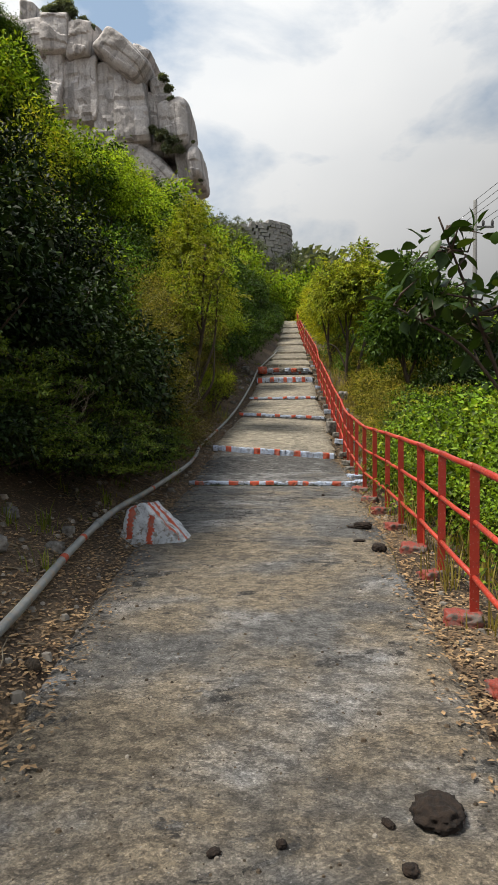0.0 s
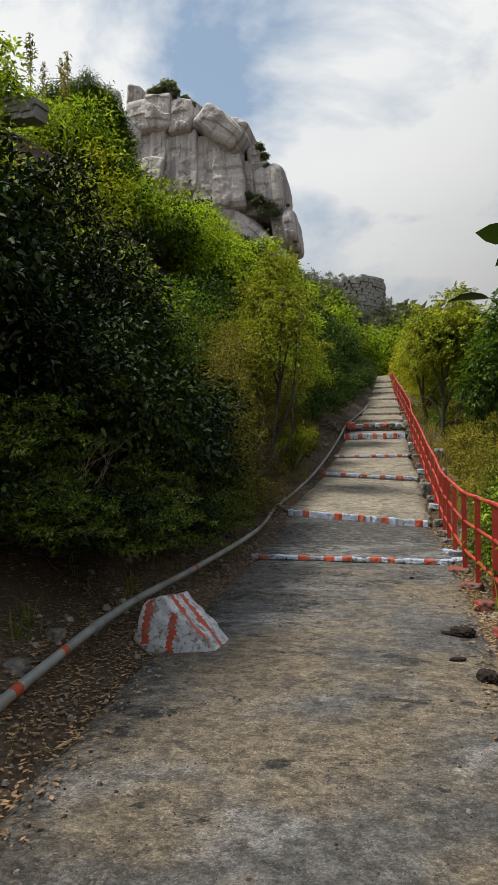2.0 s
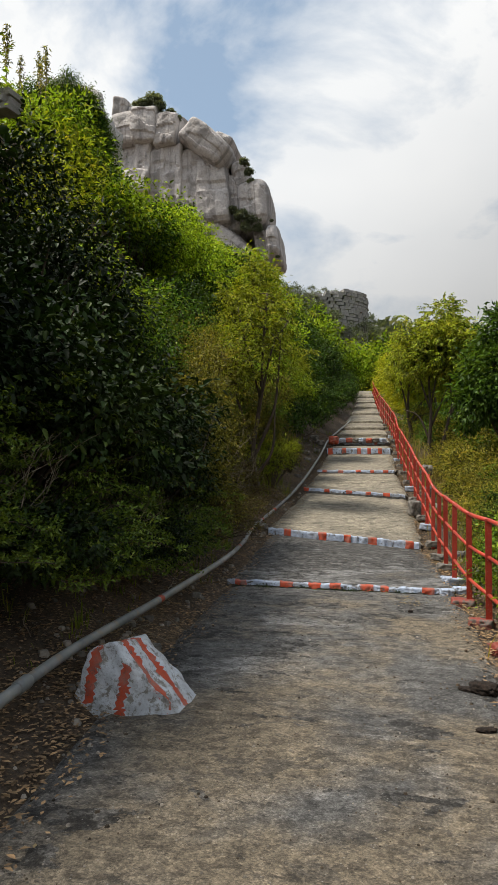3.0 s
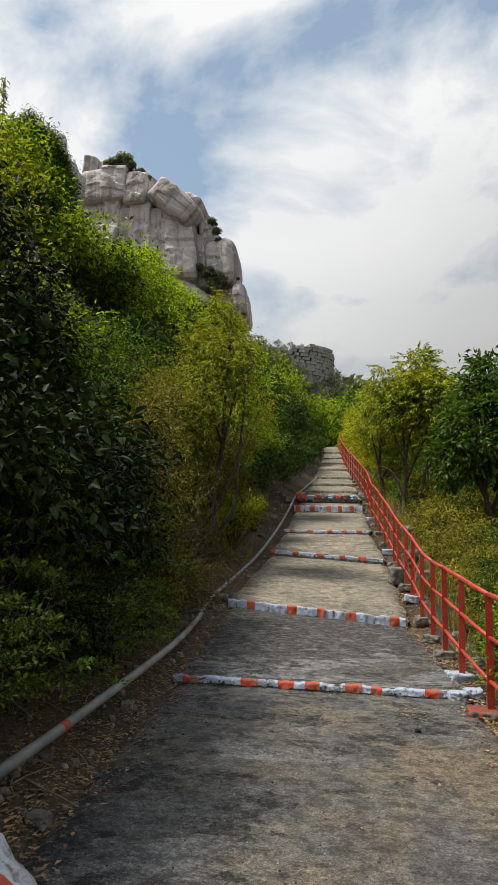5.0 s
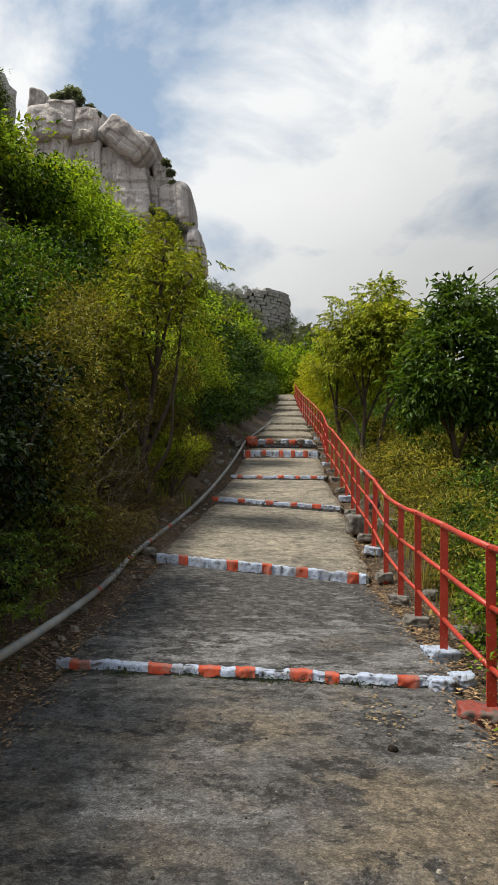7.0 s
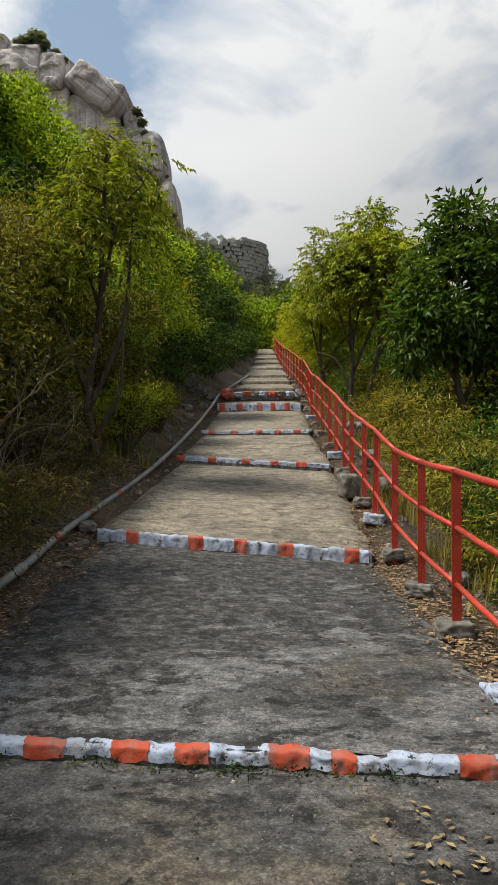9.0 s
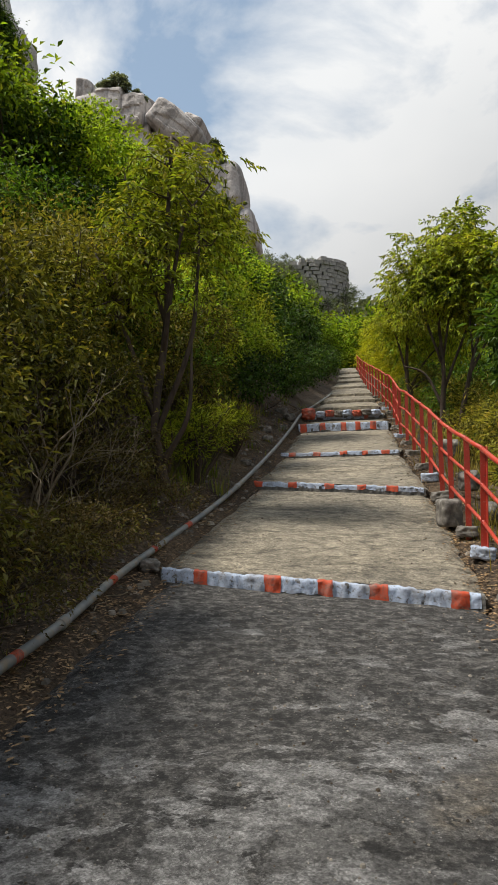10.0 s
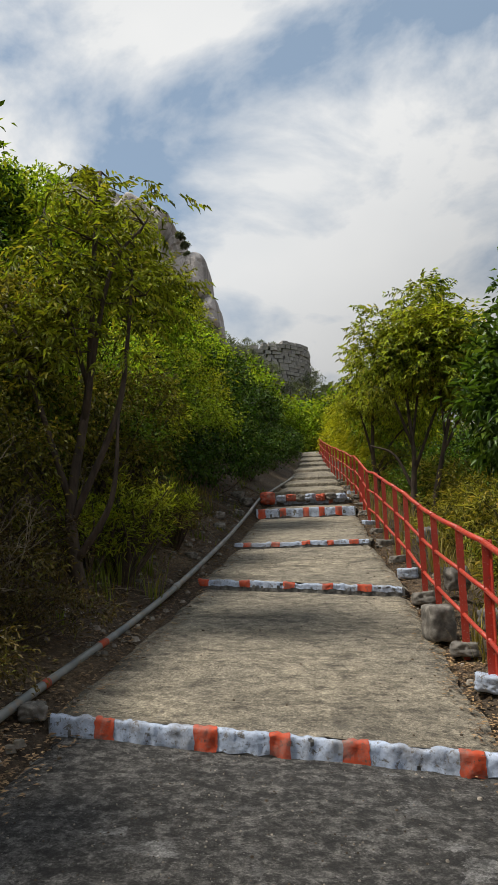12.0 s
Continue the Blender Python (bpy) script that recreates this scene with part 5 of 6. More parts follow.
# ---- right of the railing ----
def valley_side():
    rng = random.Random(23)
    creeper = bush(LOBES_WIDE, 380, 17, 0.14, (0.060, 0.040), M_LEAF_CREEPER, "bush overgrown with bright green creepers behind the railing", 61, twigs=14)
    grass_bush = bush(LOBES_WIDE, 320, 14, 0.15, (0.13, 0.022), M_LEAF_STRAW, "dry yellowish scrub below the railing", 62, twigs=26)
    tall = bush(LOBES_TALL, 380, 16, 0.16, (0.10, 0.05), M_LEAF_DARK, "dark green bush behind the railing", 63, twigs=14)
    lime = bush(LOBES_TALL, 320, 14, 0.18, (0.20, 0.028), M_LEAF_BAMBOO, "tall yellow-green bamboo-like bush beside the upper path", 64, twigs=18)
    place(creeper, [(3.0, -8.6, 0.95, 0, -0.1), (2.7, -6.2, 0.9, 70, -0.1), (3.0, -4.2, 0.9, 150, -0.1), (4.4, -6.6, 1.55, 210, 0), (4.6, -3.6, 1.55, 280, 0), (4.7, -9.4, 1.35, 330, 0), (3.6, -1.6, 0.85, 40, -0.1),
                    (6.2, -5.0, 1.3, 100, 0), (5.2, -1.0, 1.1, 170, 0), (3.1, -10.8, 0.85, 20, -0.2), (2.35, -7.6, 0.62, 60, -0.1), (2.4, -5.2, 0.62, 190, -0.1), (2.45, -3.0, 0.6, 250, -0.1), (2.4, -9.8, 0.6, 310, -0.1), (5.6, -8.2, 1.3, 10, 0),
                    (3.5, 2.3, 0.45, 30, -0.1), (4.0, 6.4, 0.5, 110, -0.1), (3.3, 8.6, 0.4, 190, -0.1), (4.7, 4.8, 0.7, 260, 0), (3.1, 0.5, 0.45, 320, -0.1), (3.0, 5.9, 0.35, 90, -0.1), (4.3, 10.8, 0.7, 15, 0)])
    place(grass_bush, [(2.9, 1.4, 0.6, 0, -0.1), (3.0, 3.4, 0.65, 60, -0.1), (3.3, 5.2, 0.75, 120, -0.1), (2.9, 7.4, 0.6, 200, -0.1), (3.4, 9.4, 0.75, 280, -0.1), (4.4, 3.0, 0.9, 330, 0), (4.6, 7.0, 1.0, 20, 0),
                       (3.8, 12.2, 0.8, 90, 0), (3.0, 15.0, 0.7, 150, 0), (5.4, 10.0, 1.1, 240, 0), (2.6, -0.4, 0.5, 260, -0.1)])
    thicket = bush(LOBES_WIDE, 340, 15, 0.16, (0.085, 0.034), M_LEAF_DEEP, "shady green thicket behind the railing", 66, twigs=26)
    place(thicket, [(2.75, -1.9, 0.5, 0, -0.1), (2.9, -0.2, 0.55, 50, -0.1), (3.2, 1.6, 0.6, 100, -0.1), (3.9, 3.6, 0.8, 150, -0.1), (3.7, 7.9, 0.75, 200, -0.1), (3.2, 12.8, 0.8, 250, 0), (4.4, 9.3, 1.0, 300, 0), (5.2, 1.9, 1.1, 30, 0), (5.6, 6.6, 1.2, 80, 0),
                    (4.8, 13.6, 1.2, 130, 0), (3.0, 16.8, 0.8, 180, 0), (4.6, 16.2, 1.2, 230, 0), (2.55, -3.6, 0.5, 20, -0.1), (6.6, 3.4, 1.4, 280, 0), (6.8, 10.4, 1.5, 330, 0)])
    place(tall, [(5.2, 4.6, 1.0, 0, 0), (6.4, 1.2, 1.2, 90, 0), (7.4, 8.0, 1.4, 180, 0), (6.6, 13.0, 1.4, 270, 0), (7.6, -8.0, 1.2, 45, 0), (8.2, -1.5, 1.3, 130, 0)])
    place(lime, [(2.9, 22.0, 0.95, 0, 0), (3.3, 25.5, 1.1, 80, 0), (2.8, 29.0, 1.0, 160, 0), (3.9, 28.0, 1.3, 240, 0), (3.0, 34.0, 1.1, 320, 0), (4.6, 22.0, 1.2, 40, 0), (2.6, 39.5, 1.1, 200, 0), (5.2, 33.0, 1.4, 110, 0), (3.0, 18.6, 0.75, 20, 0)])
    spots = []
    for _ in range(70):
        y = rng.uniform(-20, 75)
        x = 7.5 + rng.uniform(0, 22)
        if y > 42:
            x = rng.uniform(2.4, 24)
        spots.append((x, y, rng.uniform(1.1, 1.8), rng.uniform(0, 6), -0.4))
    woods("valley_woods", LOBES_WIDE, 190, 7, 0.26, (0.22, 0.11), M_LEAF_GREEN, "distant green bushes down the slope", 65, spots)


valley_side()

tree((4.45, 6.0, 0.50), [(0, 0, -0.4), (-0.15, 0, 0.6), (-0.45, 0, 1.6), (-0.5, 0, 2.8), (-0.35, 0, 4.2)],
     [(0.45, [(0.2, 0, 2.7), (0.6, 0, 3.6)]), (0.5, [(-1.0, 0, 2.7), (-1.3, 0.1, 3.4)]), (0.65, [(-0.6, 0.3, 3.8), (-0.5, 0.5, 4.7)])],
     [(-0.35, 0, 3.3, 1.15, 1.1, 1.3), (0.3, 0, 2.8, 1.0, 1.0, 1.1), (-1.0, 0, 2.7, 0.8, 0.8, 0.8), (-0.2, 0, 4.5, 0.75, 0.75, 0.75), (0.8, 0.2, 3.4, 0.8, 0.8, 0.9)],
     700, 17, 0.16, (0.15, 0.06), M_LEAF_SHADY, "dense dark green tree behind the railing", 71, 0.08, "broad", 0.35)
tree((2.62, 10.7, 1.62), [(0, 0, -0.3), (0.0, 0, 0.7), (0.05, 0, 1.5), (0.0, 0.1, 2.6), (-0.1, 0.1, 4.6)],
     [(0.28, [(-0.35, 0.1, 1.5), (-0.85, 0.2, 1.75)]), (0.4, [(0.6, 0, 2.5), (1.1, 0, 3.6)]), (0.55, [(-0.5, 0, 3.3), (-0.9, 0, 4.3)]), (0.6, [(0.4, 0.2, 3.7), (0.7, 0.2, 4.9)])],
     [(0.1, 0, 3.9, 1.1, 1.0, 1.1), (0.8, 0, 3.6, 0.9, 0.9, 1.0), (-0.6, 0, 3.6, 0.7, 0.7, 0.9), (0.5, 0.2, 4.9, 0.6, 0.6, 0.5), (1.3, 0, 3.0, 0.8, 0.8, 0.9)],
     420, 4, 0.17, (0.30, 0.105, 6), M_LEAF_NEEM, "feathery-leaved tree with forking brown trunk behind the railing", 72, 0.065, shell=0.8)
tree((2.9, 10.3, 1.55), [(0, 0, -0.3), (0.1, 0, 0.6), (0.3, 0, 1.5), (0.55, 0, 2.6), (0.7, 0, 4.0)],
     [(0.5, [(1.0, 0, 2.8), (1.5, 0, 3.7)]), (0.6, [(0.3, 0, 3.2), (0.1, 0, 4.2)])],
     [(0.6, 0, 3.7, 1.0, 0.9, 1.0), (1.3, 0, 3.3, 0.8, 0.8, 0.9), (0.2, 0, 4.2, 0.6, 0.6, 0.6)],
     300, 4, 0.17, (0.30, 0.105, 6), M_LEAF_NEEM, "feathery-leaved tree with leaning trunk behind the railing", 73, 0.06, shell=0.8)
tree((2.3, 14.6, 2.45), [(0, 0, -0.3), (0.0, 0, 0.5), (-0.1, 0, 1.1), (-0.05, 0, 2.2), (0.1, 0, 3.6)],
     [(0.3, [(0.4, 0, 1.0), (0.9, 0.1, 1.15)]), (0.35, [(0.5, 0, 1.6), (1.2, 0, 2.2)]), (0.5, [(-0.4, 0, 2.4), (-0.7, 0, 3.3)])],
     [(0.2, 0, 3.0, 1.1, 1.0, 0.9), (1.0, 0, 2.5, 0.9, 0.9, 0.8), (-0.4, 0, 2.8, 0.7, 0.7, 0.8)],
     330, 4, 0.18, (0.30, 0.085, 6), M_LEAF_LIME, "yellow-green feathery tree with low fork beside the railing", 74, 0.075, shell=0.8)
tree((3.6, 18.0, 2.6), [(0, 0, -0.3), (0.1, 0, 1.0), (0.0, 0, 2.2), (0.1, 0, 3.8)],
     [(0.35, [(0.6, 0, 2.0), (1.0, 0, 3.0)]), (0.45, [(-0.6, 0, 2.4), (-0.9, 0, 3.2)])],
     [(0.1, 0, 3.3, 1.2, 1.1, 1.1), (0.8, 0, 2.8, 0.9, 0.9, 0.9), (-0.7, 0, 2.8, 0.9, 0.9, 0.9), (0.2, 0, 4.3, 0.6, 0.6, 0.6)],
     240, 4, 0.2, (0.32, 0.10, 6), M_LEAF_GREEN, "feathery green tree beside the upper path", 75, 0.07, shell=0.8)
# the large-leaved branch that reaches over the railing
tree((1.92, -11.0, -0.66), [(0, 0, -0.2), (-0.05, 0, 0.9), (-0.2, -0.1, 1.8), (-0.45, -0.15, 2.5), (-0.75, -0.3, 3.15)],
     [(0.55, [(-0.55, -0.1, 2.3), (-1.05, -0.3, 2.55)]), (0.5, [(0.15, 0, 2.3), (0.2, 0, 2.9)])],
     [(-0.75, -0.25, 2.95, 0.28, 0.3, 0.35), (-0.85, -0.25, 2.55, 0.35, 0.3, 0.18), (-0.2, 0, 2.5, 0.45, 0.4, 0.35), (0.15, 0, 2.7, 0.4, 0.4, 0.4)],
     60, 4, 0.10, (0.17, 0.085), M_LEAF_BRANCH, "large-leaved shrub branch reaching over the railing, leaves darkened to a silhouette", 76, 0.022, "large", 0.9, "shrub")


# ---- grass ----
def blades(name, tufts, material, label, seed):
    """Tufts of grass: x, y, height, spread, count."""
    rng = np.random.default_rng(seed)
    V, T, n = [], [], 0
    for x, y, h, s, count in tufts:
        a = rng.uniform(0, 2 * math.pi, count)
        r = np.abs(rng.normal(0, s, count))
        bx, by = x + r * np.cos(a), y + r * np.sin(a)
        bz = np.array([path_top(p, q) if left_edge(q) + 0.1 < p < right_edge(q) - 0.1 else ground_z(p, q) for p, q in zip(bx, by)]) - 0.02
        hh = h * rng.uniform(0.5, 1.2, count)
        lean = rng.uniform(0.1, 0.6, count) * hh
        la = a + rng.normal(0, 0.7, count)
        base = np.stack([bx, by, bz], 1)
        mid = base + np.stack([lean * 0.35 * np.cos(la), lean * 0.35 * np.sin(la), hh * 0.6], 1)
        tip = base + np.stack([lean * np.cos(la), lean * np.sin(la), hh], 1)
        w = np.stack([-np.sin(la), np.cos(la), 0 * la], 1) * 0.006
        v = np.stack([base - w, base + w, mid + w * 0.8, mid - w * 0.8, tip], 1).reshape(-1, 3)
        i = n + np.arange(count)[:, None] * 5
        V.append(v)
        T.append(np.concatenate([i + np.array([[0, 1, 2]]), i + np.array([[0, 2, 3]]), i + np.array([[3, 2, 4]])], 1).reshape(-1, 3))
        n += count * 5
    tagged(new(name, quick_mesh(name, np.concatenate(V), np.concatenate(T), material)), label, "grass", kind="stuff")


def sow():
    pick = random.Random(31)
    green = [(-2.0 + pick.gauss(0, 0.25), pick.uniform(2.5, 9), pick.uniform(0.2, 0.5), 0.10, 26) for _ in range(40)]
    green += [(left_edge(y) - pick.uniform(0.25, 1.3), y, pick.uniform(0.06, 0.2), 0.10, 16) for y in [pick.uniform(-14, 16) for _ in range(90)]]
    green += [(x, y + SLANT * x - 0.07, 0.035, 0.03, 7) for x, y in [(pick.uniform(-1.3, 0.7), -4.38) for _ in range(9)]]
    dry = [(right_edge(y) + pick.uniform(0.25, 1.8), y, pick.uniform(0.15, 0.6), 0.12, 26) for y in [pick.uniform(-13, 20) for _ in range(230)]]
    dry += [(left_edge(y) - pick.uniform(1.0, 1.9), y, pick.uniform(0.15, 0.4), 0.12, 18) for y in [pick.uniform(-3, 10) for _ in range(60)]]
    blades("green_grass", green, M_GRASS, "tufts of green grass on the verges", 81)
    blades("dry_grass", dry, M_DRYGRASS, "tufts of dry yellow grass on the verges", 82)


sow()


def step_weeds():
    rng = np.random.default_rng(83)
    x = rng.choice(np.array((-1.32, -1.02, -0.98, -0.5, -0.15, 0.05, 0.12, 0.35, 0.62, 0.72)), 620) + rng.normal(0, 0.07, 620)
    y = -4.37 + SLANT * x - np.abs(rng.normal(0.05, 0.03, 620))
    z = np.array([path_top(a, b) for a, b in zip(x, y)]) + np.abs(rng.normal(0, 0.022, 620))
    v, t = leaf_cloud(np.stack([x, y, z], 1), rng.normal(0, 1, (620, 3)) + np.array((0, 0, 0.6)), 0.015, 0.009, rng)
    tagged(new("step_weeds", quick_mesh("step_weeds", v, t, M_LEAF_DARK)), "small dark weeds growing at the foot of a step", "weeds", kind="stuff")


step_weeds()


# ---- the cliff, the ruined walls and the power line ----
EYE = Vector((0.229, -13.842, 1.275))


def far_point(x, z, y):
    """The place at depth y on the sight line that meets y = 120 at (x, z)."""
    k = (y - EYE.y) / (120 - EYE.y)
    return Vector((EYE.x + (x - EYE.x) * k, y, EYE.z + (z - EYE.z) * k))


def crag(size, power, seed):
    """A block of jointed granite: a box with worn edges, leaning faces and broken ledges."""
    bm = bmesh.new()
    bmesh.ops.create_cube(bm, size=2.0)
    bmesh.ops.subdivide_edges(bm, edges=bm.edges[:], cuts=22, use_grid_fill=True)
    off = Vector((seed * 7.3, seed * 2.1, seed * 4.7))
    half = Vector(size) / 2
    pick = random.Random(seed)
    tilt_x, tilt_z, waist = pick.gauss(0, 0.10), pick.gauss(0.04, 0.06), pick.gauss(0, 0.06)
    for v in bm.verts:
        d = v.co.copy()
        d *= (abs(d.x) ** power + abs(d.y) ** 6 + abs(d.z) ** power) ** (-1 / max(power, 6)) if power > 5.9 else (abs(d.x) ** power + abs(d.y) ** power + abs(d.z) ** power) ** (-1 / power)
        p = Vector((d.x * half.x * (1 + waist * d.z), d.y * half.y, d.z * half.z))
        p.y += p.x * tilt_x + p.z * tilt_z
        q = p * 0.16 + off
        rough = Vector((noise.noise(q), noise.noise(q + Vector((31, 0, 0))), noise.noise(q + Vector((0, 47, 0)))))
        fine = noise.noise(p * 0.45 + off) + 0.5 * noise.noise(p * 0.95 + off) + 0.3 * noise.noise(p * 2.3 + off)
        step = noise.noise(Vector((p.x * 0.10, seed * 3.1, p.z * 0.32)))
        v.co = p + Vector((0.6 * rough.x, 0.5 * rough.y + 0.42 * fine + (0.5 if step > 0.14 else 0.0), 0.6 * rough.z)) + 0.12 * fine * d
    bmesh.ops.recalc_face_normals(bm, faces=bm.faces)
    return bm


def build_cliff():
    Y = 185.0
    k = (Y - EYE.y) / (120 - EYE.y)
    cliff = thing("cliff", (0, 0, 0), "huge weathered grey granite cliff with dark vertical streaks on the hilltop", "cliff")
    # jointed blocks: middle x and z at y = 120, width and height there, power, how far back, lean
    blocks = [
        (-47.3, 74.9, 3.2, 4.5, 5, 0, 4), (-43.2, 73.5, 6.2, 4.9, 4, 1.5, 0), (-37.7, 71.6, 7.0, 5.3, 4, 2, 6), (-46.1, 70.2, 4.9, 6.5, 7, -1, -3), (-41.5, 70.2, 5.1, 6.7, 9, -2.2, 2),
        (-36.9, 69.0, 4.7, 6.3, 8, -2, 4), (-28.8, 65.5, 10.1, 5.0, 4.5, -3.6, 39), (-26.3, 65.9, 3.9, 5.2, 3.5, -1, 30), (-45.4, 62.7, 4.3, 10.6, 9, 0.3, 0), (-42.1, 62.0, 3.3, 10.6, 10, -0.5, 1),
        (-39.1, 60.9, 3.5, 11.9, 10, -0.1, 0), (-35.8, 60.2, 4.0, 12.2, 9, -0.7, -1), (-43.6, 58.8, 6.2, 4.8, 6, -1.8, 8), (-31.6, 58.1, 6.5, 14.5, 8, -0.6, -3), (-27.6, 56.1, 6.2, 13.1, 7, -1.3, -5),
        (-24.2, 54.7, 3.6, 11.7, 6, 1.4, -4), (-22.1, 59.3, 3.6, 8.3, 4, 1.2, -16), (-19.7, 53.5, 6.5, 9.8, 3, -1.2, -6), (-15.7, 46.0, 3.1, 7.3, 2.2, -1.5, -8), (-18.0, 45.9, 2.9, 6.9, 4, 1.5, -12),
        (-27.4, 47.0, 14.6, 6.5, 3.5, -0.8, 33), (-20.4, 42.0, 12.5, 4.5, 3.5, -0.6, 45), (-42.3, 50.0, 17.7, 16.1, 4, 1, 8), (-25.9, 29.5, 19.2, 20.1, 2.5, 1.5, 12), (-49.9, 58.0, 6.8, 22.1, 4, 2, 0),
        (-39.9, 36.8, 24.6, 29.6, 3, 3, 8), (-34.8, 63.6, 17.4, 11.0, 4, 3, 22)]
    for i, (x, z, w, h, power, back, lean) in enumerate(blocks):
        bm = crag((w * k * 1.06, 17 * k, h * k * 1.06), power * 1.5, i)
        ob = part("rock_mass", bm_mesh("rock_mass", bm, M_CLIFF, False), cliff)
        c = far_point(x, z, Y)
        ob.matrix_local = pose(c.x, Y + (back + 8.0) * k, c.z, 0, lean, 0)
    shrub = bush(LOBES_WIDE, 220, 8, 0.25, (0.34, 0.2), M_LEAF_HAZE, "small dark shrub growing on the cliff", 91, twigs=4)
    for i, (x, z, s) in enumerate([(-40.1, 75.7, 1.6), (-41.9, 74.9, 1.3), (-38.7, 74.2, 1.3), (-36.5, 72.9, 1.0), (-34.8, 72.0, 0.7), (-43.6, 75.4, 0.8), (-21.3, 62.0, 1.0), (-20.4, 60.0, 0.9), (-20.0, 58.3, 0.7), (-22.0, 51.1, 1.5), (-19.8, 50.2, 1.4), (-20.9, 48.8, 1.2), (-23.7, 52.4, 1.0), (-18.7, 48.7, 1.0), (-15.9, 50.5, 0.4), (-14.6, 43.3, 0.4), (-16.9, 39.2, 0.8), (-30.7, 70.8, 0.5)]):
        c = far_point(x, z - 0.8, Y - 1.5)
        m = Matrix.Translation(c) @ Matrix.Rotation(i * 1.3, 4, "Z") @ Matrix.Diagonal((s, s, s, 1))
        if i == 0:
            shrub.matrix_basis = m
        else:
            copy_thing(shrub, Matrix.Identity(4)).matrix_basis = m


def hewn_stone(pick):
    """A roughly squared block, one metre each way, with worn corners."""
    bm = bmesh.new()
    bmesh.ops.create_cube(bm, size=1.0)
    for v in bm.verts:
        v.co += Vector((pick.gauss(0, 0.035), pick.gauss(0, 0.03), pick.gauss(0, 0.05)))
    bmesh.ops.bevel(bm, geom=bm.edges[:], offset=0.045, segments=1, affect="EDGES")
    return bm_mesh("stone", bm, M_WALLSTONE, False)


def stone_wall(name, label, line, base, courses, course_h, length, seed, depth=0.6, rag=2.4):
    """A ruined dry-stone wall: each stone is a piece of its own. line(t) gives the place along the wall."""
    pick = random.Random(seed)
    wall = thing(name, (0, 0, 0), label, "ruined wall")
    meshes = [hewn_stone(pick) for _ in range(7)]
    for c in range(courses):
        t = pick.uniform(0, 0.04)
        while t < 1:
            w = pick.uniform(0.6, 1.6) * course_h * 1.75
            top = courses - 1.2 - rag * (0.5 + 0.5 * math.sin(t * 7 + seed)) * (1 - 0.5 * t)
            if c < top:
                p, q = Vector(line(t)), Vector(line(min(t + w / length, 1.0)))
                ob = part("stone", pick.choice(meshes), wall)
                mid = (p + q) / 2
                ob.matrix_local = Matrix.Translation((mid.x + pick.gauss(0, 0.03), mid.y + pick.gauss(0, 0.05), base(t) + (c + 0.5) * course_h)) @ Matrix.Rotation(math.atan2(q.y - p.y, q.x - p.x), 4, "Z") @ Matrix.Diagonal((w * 1.0, depth, course_h * 1.02, 1))
            t += w / length


build_cliff()


def build_ruins():
    # the round bastion above the path
    stone_wall("ruined_bastion", "ruined grey stone bastion among trees on the hill", lambda t: (-6.4 + 7.25 * math.sin(t * 1.50), 52.2 + 3.0 * t * t, 0),
               lambda t: 13.2 - 0.5 * t, 18, 0.325, 8.2, 201, 1.2, 2.6)
    stone_wall("ruined_wall", "tumbled ruined stone wall on top of the hill", lambda t: (-13.4 + 3.4 * t, 6.6 - 0.8 * t, 0), lambda t: 12.2 - 0.35 * t, 5, 0.20, 3.5, 202, 0.6)
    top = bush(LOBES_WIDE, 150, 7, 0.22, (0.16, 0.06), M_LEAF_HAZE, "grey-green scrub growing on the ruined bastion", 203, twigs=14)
    for i, (x, y, z, s) in enumerate([(-3.3, 52.2, 17.7, 0.30), (-2.1, 52.6, 17.6, 0.34), (-1.1, 53.2, 17.4, 0.42), (-0.1, 54.0, 17.2, 0.40), (0.6, 54.8, 16.4, 0.5), (-3.9, 52.6, 18.2, 0.34), (-1.7, 53.2, 18.0, 0.30), (-0.6, 54.0, 17.8, 0.36), (0.3, 54.6, 17.6, 0.34), (-2.7, 52.8, 18.2, 0.26), (-5.6, 52.0, 17.0, 0.95), (-6.6, 51.8, 16.6, 1.1), (-4.6, 51.4, 16.0, 0.9), (-3.2, 51.3, 15.2, 0.9), (-3.9, 51.7, 17.0, 0.5), (-1.8, 51.9, 15.2, 0.6), (-5.2, 51.0, 15.0, 1.2), (-3.0, 51.2, 13.6, 1.2), (-0.4, 52.4, 13.0, 1.0), (1.0, 53.4, 13.6, 1.0), (1.5, 55.6, 15.0, 0.8)]):
        m = Matrix.Translation((x, y, z)) @ Matrix.Diagonal((s, s, s, 1))
        if i == 0:
            top.matrix_basis = m
        else:
            copy_thing(top, Matrix.Identity(4)).matrix_basis = m


build_ruins()


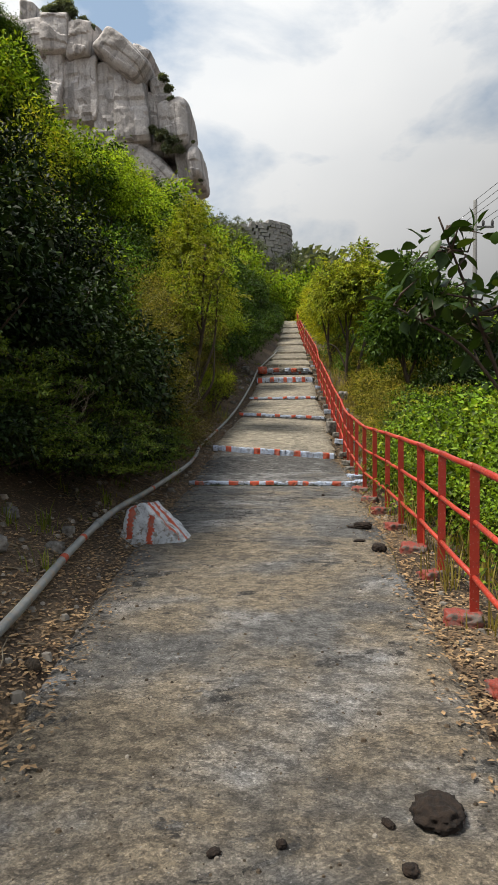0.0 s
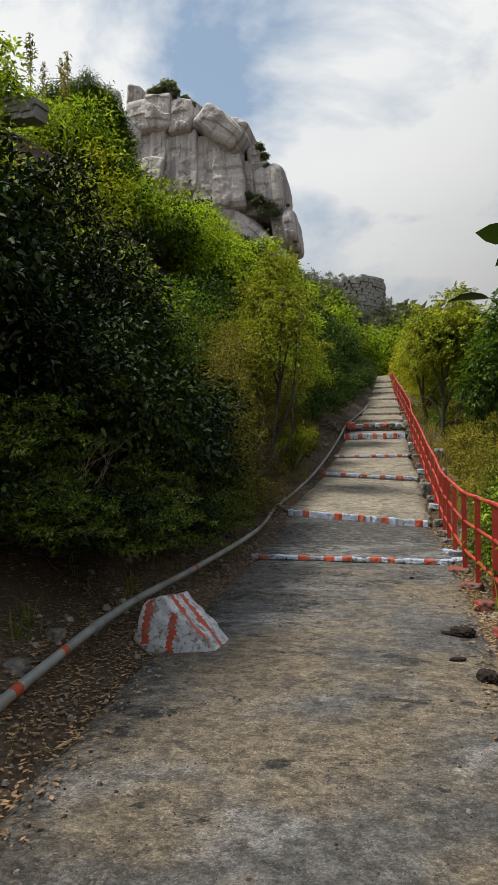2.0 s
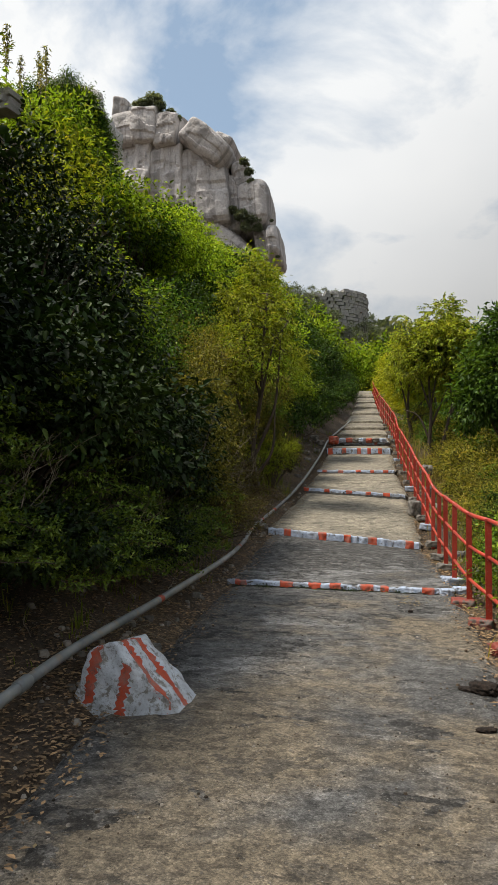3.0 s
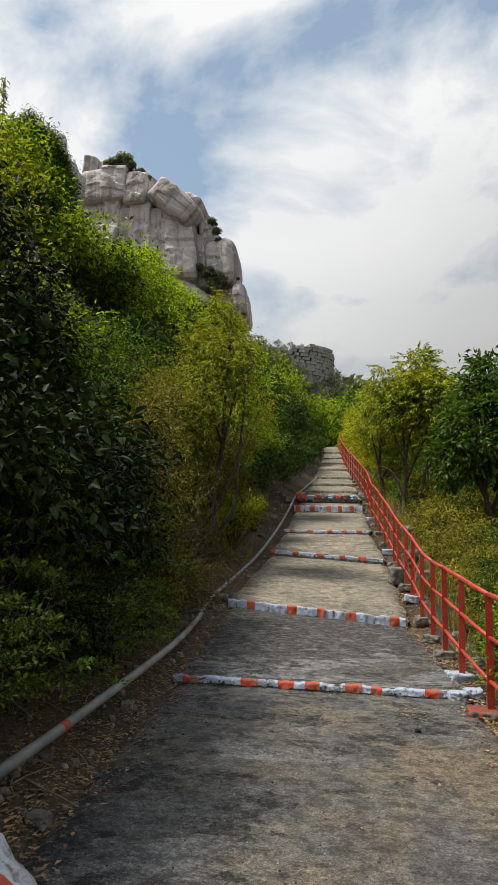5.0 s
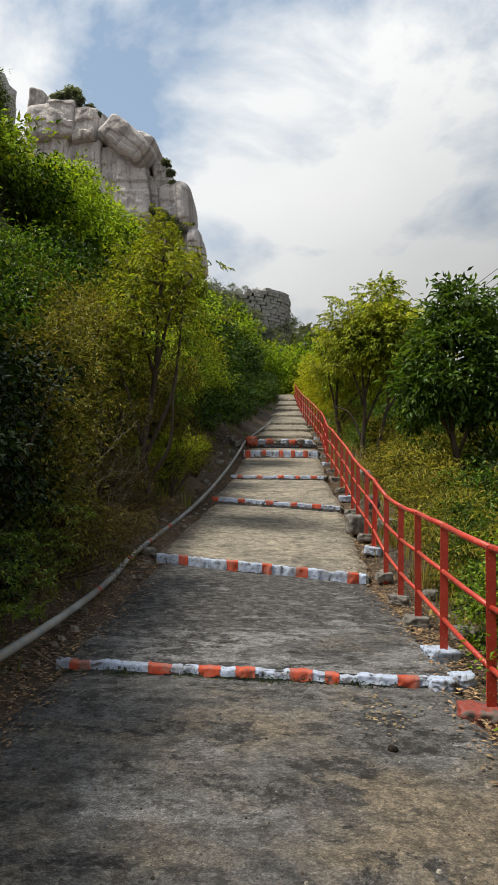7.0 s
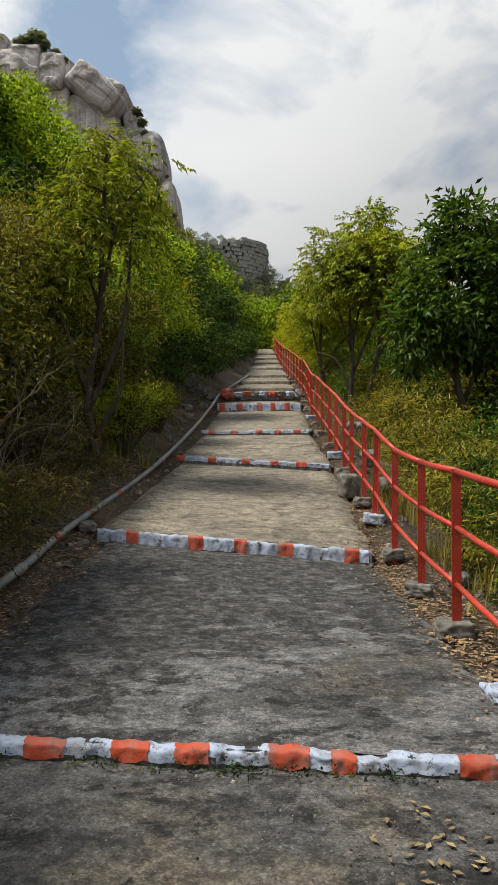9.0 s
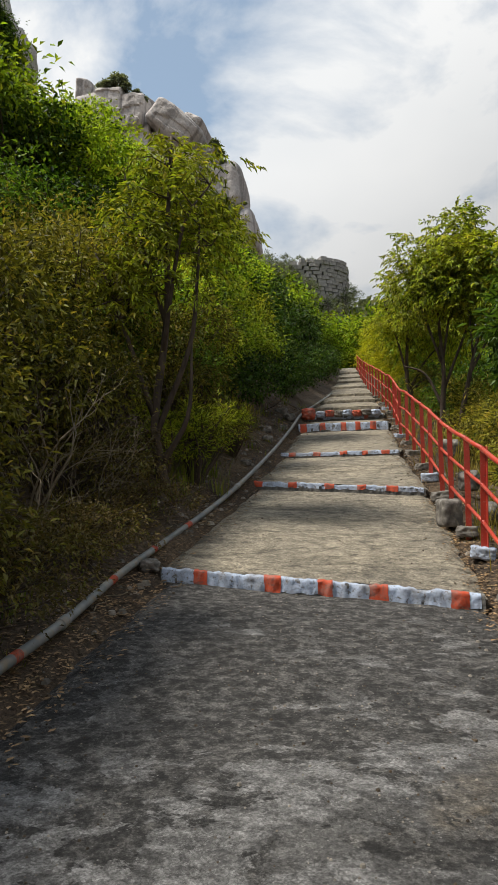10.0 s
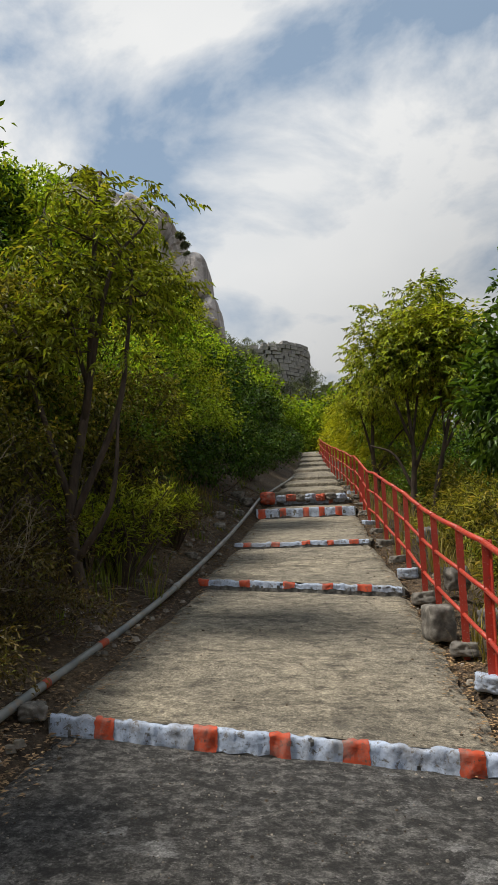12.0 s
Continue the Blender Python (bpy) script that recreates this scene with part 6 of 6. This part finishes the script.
def build_power_line():
    px, py, arm, top = 37.3, 120.0, 33.0, 38.0
    pole = thing("utility_pole", (px, py, 0), "grey utility pole with cross arm and insulators beyond the bushes", "utility pole")
    part("mast", mesh("mast", *tube([(0, 0, -8), (0, 0, top)], [0.60, 0.36], 8), M_POLE, True), pole)
    part("cross_arm", mesh("cross_arm", *box(7.0, 0.35, 0.38, (0, 0, arm)), M_POLE), pole)
    for x in (-3.2, -1.5, 1.5, 3.2):
        part("insulator", mesh("insulator", *tube([(x, 0, arm + h) for h in (0.15, 0.4, 1.0, 1.3)], [0.12, 0.28, 0.28, 0.12], 8), M_WIRE, True), pole)
    for x, z in ((-3.2, arm + 1.3), (-1.5, arm + 1.3), (1.5, arm + 1.3), (3.2, arm + 1.3), (0, top)):
        line = [(px + x + 14 * t, py - 75 * t, z + 12.0 * t - 2.0 * math.sin(math.pi * t)) for t in np.linspace(0, 1, 14)]
        tagged(new("wire", mesh("wire", *tube(line, [0.05] * 14, 4), M_WIRE, True)), "thin dark overhead power wire", "wire", "power wires")


build_power_line()

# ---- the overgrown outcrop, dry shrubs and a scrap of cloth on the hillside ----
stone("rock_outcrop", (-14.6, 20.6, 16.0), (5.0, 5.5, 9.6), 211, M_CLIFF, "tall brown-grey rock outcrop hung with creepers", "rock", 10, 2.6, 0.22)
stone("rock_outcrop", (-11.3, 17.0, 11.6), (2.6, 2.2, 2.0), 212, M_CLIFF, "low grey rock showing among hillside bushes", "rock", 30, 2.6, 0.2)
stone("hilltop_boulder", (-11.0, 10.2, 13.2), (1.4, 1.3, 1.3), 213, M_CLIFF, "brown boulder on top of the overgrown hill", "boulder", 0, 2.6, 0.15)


def outcrop_creepers():
    ob = bush(LOBES_TALL, 520, 14, 0.2, (0.075, 0.045), M_LEAF_DEEP, "dark creeper hanging over the rock outcrop", 214, twigs=6, category="creeper", name="creeper")
    spots = [(-13.6, 18.2, 15.4, 1.5, 0), (-15.2, 17.6, 14.2, 1.6, 2), (-12.6, 18.6, 13.0, 1.5, 4), (-16.0, 18.0, 17.0, 1.5, 1), (-14.6, 18.4, 18.4, 1.2, 3), (-12.4, 19.4, 16.2, 1.0, 5), (-14.0, 18.2, 17.6, 1.3, 1), (-12.9, 19.0, 16.6, 1.1, 2), (-15.4, 18.2, 17.9, 1.2, 4), (-13.3, 19.6, 18.0, 0.9, 3), (-14.2, 17.9, 19.3, 0.8, 5), (-12.9, 18.6, 19.0, 0.9, 2), (-13.4, 18.1, 19.8, 0.75, 4), (-12.5, 18.8, 17.8, 1.0, 1)]
    for i, (x, y, z, s, rz) in enumerate(spots):
        m = Matrix.Translation((x, y, z - 1.5)) @ Matrix.Rotation(rz, 4, "Z") @ Matrix.Diagonal((s, s, s, 1))
        if i == 0:
            ob.matrix_basis = m
        else:
            copy_thing(ob, Matrix.Identity(4)).matrix_basis = m


outcrop_creepers()


def twig_lines(start, way, length, radius, depth, pick, out):
    """Branches that fork again and again."""
    p, d = Vector(start), Vector(way).normalized()
    line = [p.copy()]
    for _ in range(4):
        d = (d + Vector((pick.gauss(0, 0.16), pick.gauss(0, 0.16), pick.gauss(0.03, 0.1)))).normalized()
        p = p + d * length / 4
        line.append(p.copy())
    out.append(tube(line, [radius * (1 - 0.15 * i) for i in range(5)], 4, False))
    if depth:
        for k in range(3):
            q = line[2 + k % 3]
            twig_lines(q, d + Vector((pick.gauss(0, 0.6), pick.gauss(0, 0.6), pick.gauss(0.05, 0.35))), length * pick.uniform(0.45, 0.75), radius * 0.55, depth - 1, pick, out)


def dry_shrubs():
    pick = random.Random(41)
    ob = new("dry_shrub")
    tagged(ob, "leafless dry shrub with pale twigs on the bank", "shrub", "dry shrubs on the bank")
    for k in range(5):
        out = []
        a = k * 1.26
        twig_lines((0.04 * math.cos(a), 0.04 * math.sin(a), -0.1), (0.5 * math.cos(a), 0.5 * math.sin(a), 1), 0.75, 0.012, 3, pick, out)
        part("branch", mesh("branch", *joined(out), M_TWIG, True), ob)
    place(ob, [(-2.45, -0.9, 1.0, 0, 0), (-2.35, 0.7, 0.9, 80, 0), (-2.75, 0.0, 1.2, 150, 0), (-2.3, -4.3, 0.7, 220, 0), (-2.6, 3.6, 1.0, 290, 0), (-2.25, -6.9, 0.8, 30, 0), (-2.6, -8.4, 0.9, 120, 0)])


dry_shrubs()


def fallen_twigs():
    pick = random.Random(43)
    out = []
    for _ in range(150):
        y = pick.uniform(-14, 8)
        x = left_edge(y) - pick.uniform(0.15, 1.5)
        a, n = pick.uniform(0, 6.28), pick.uniform(0.12, 0.4)
        line = []
        for k in range(4):
            u, w = x + n * k / 3 * math.cos(a) + pick.gauss(0, 0.012), y + n * k / 3 * math.sin(a) + pick.gauss(0, 0.012)
            line.append((u, w, ground_z(u, w) + 0.02 if u < left_edge(w) else path_top(u, w) + 0.01))
        out.append(tube(line, [0.006, 0.005, 0.004, 0.003], 4, False))
    tagged(new("fallen_twigs", mesh("fallen_twigs", *joined(out), M_TWIG, True)), "thin dry fallen twigs on the littered bank", "twigs", kind="stuff")


fallen_twigs()


def spray_bush():
    ob = bush([(0, 0, 0.6, 0.15, 0.15, 0.6), (0.27, 0, 0.6, 0.14, 0.14, 0.5), (-0.27, 0.1, 0.5, 0.14, 0.14, 0.45), (0.1, -0.27, 0.5, 0.14, 0.14, 0.42), (0.42, 0.2, 0.7, 0.12, 0.12, 0.45), (-0.1, 0.32, 0.75, 0.12, 0.12, 0.5)], 150, 14, 0.075, (0.075, 0.010), M_LEAF_NEEM, "feathery yellow-green shrub at the foot of the young tree", 215, twigs=40, category="shrub", name="feathery_shrub", droop=-0.4)
    place(ob, [(-1.85, 3.3, 1.05, 0, 0), (-2.15, 2.9, 0.95, 100, 0), (-1.9, 4.4, 0.8, 200, 0), (-1.6, 5.2, 0.7, 300, 0)])


spray_bush()
cloth = new("cloth_scrap", bm_mesh("cloth_scrap", boulder((0.34, 0.12, 0.42), 2.5, 0.5, 3, 216, 2.5), M_CLOTH))
cloth.matrix_world = pose(-5.1, 31.2, 8.1)
tagged(cloth, "small white cloth scrap caught in hillside bushes", "cloth")
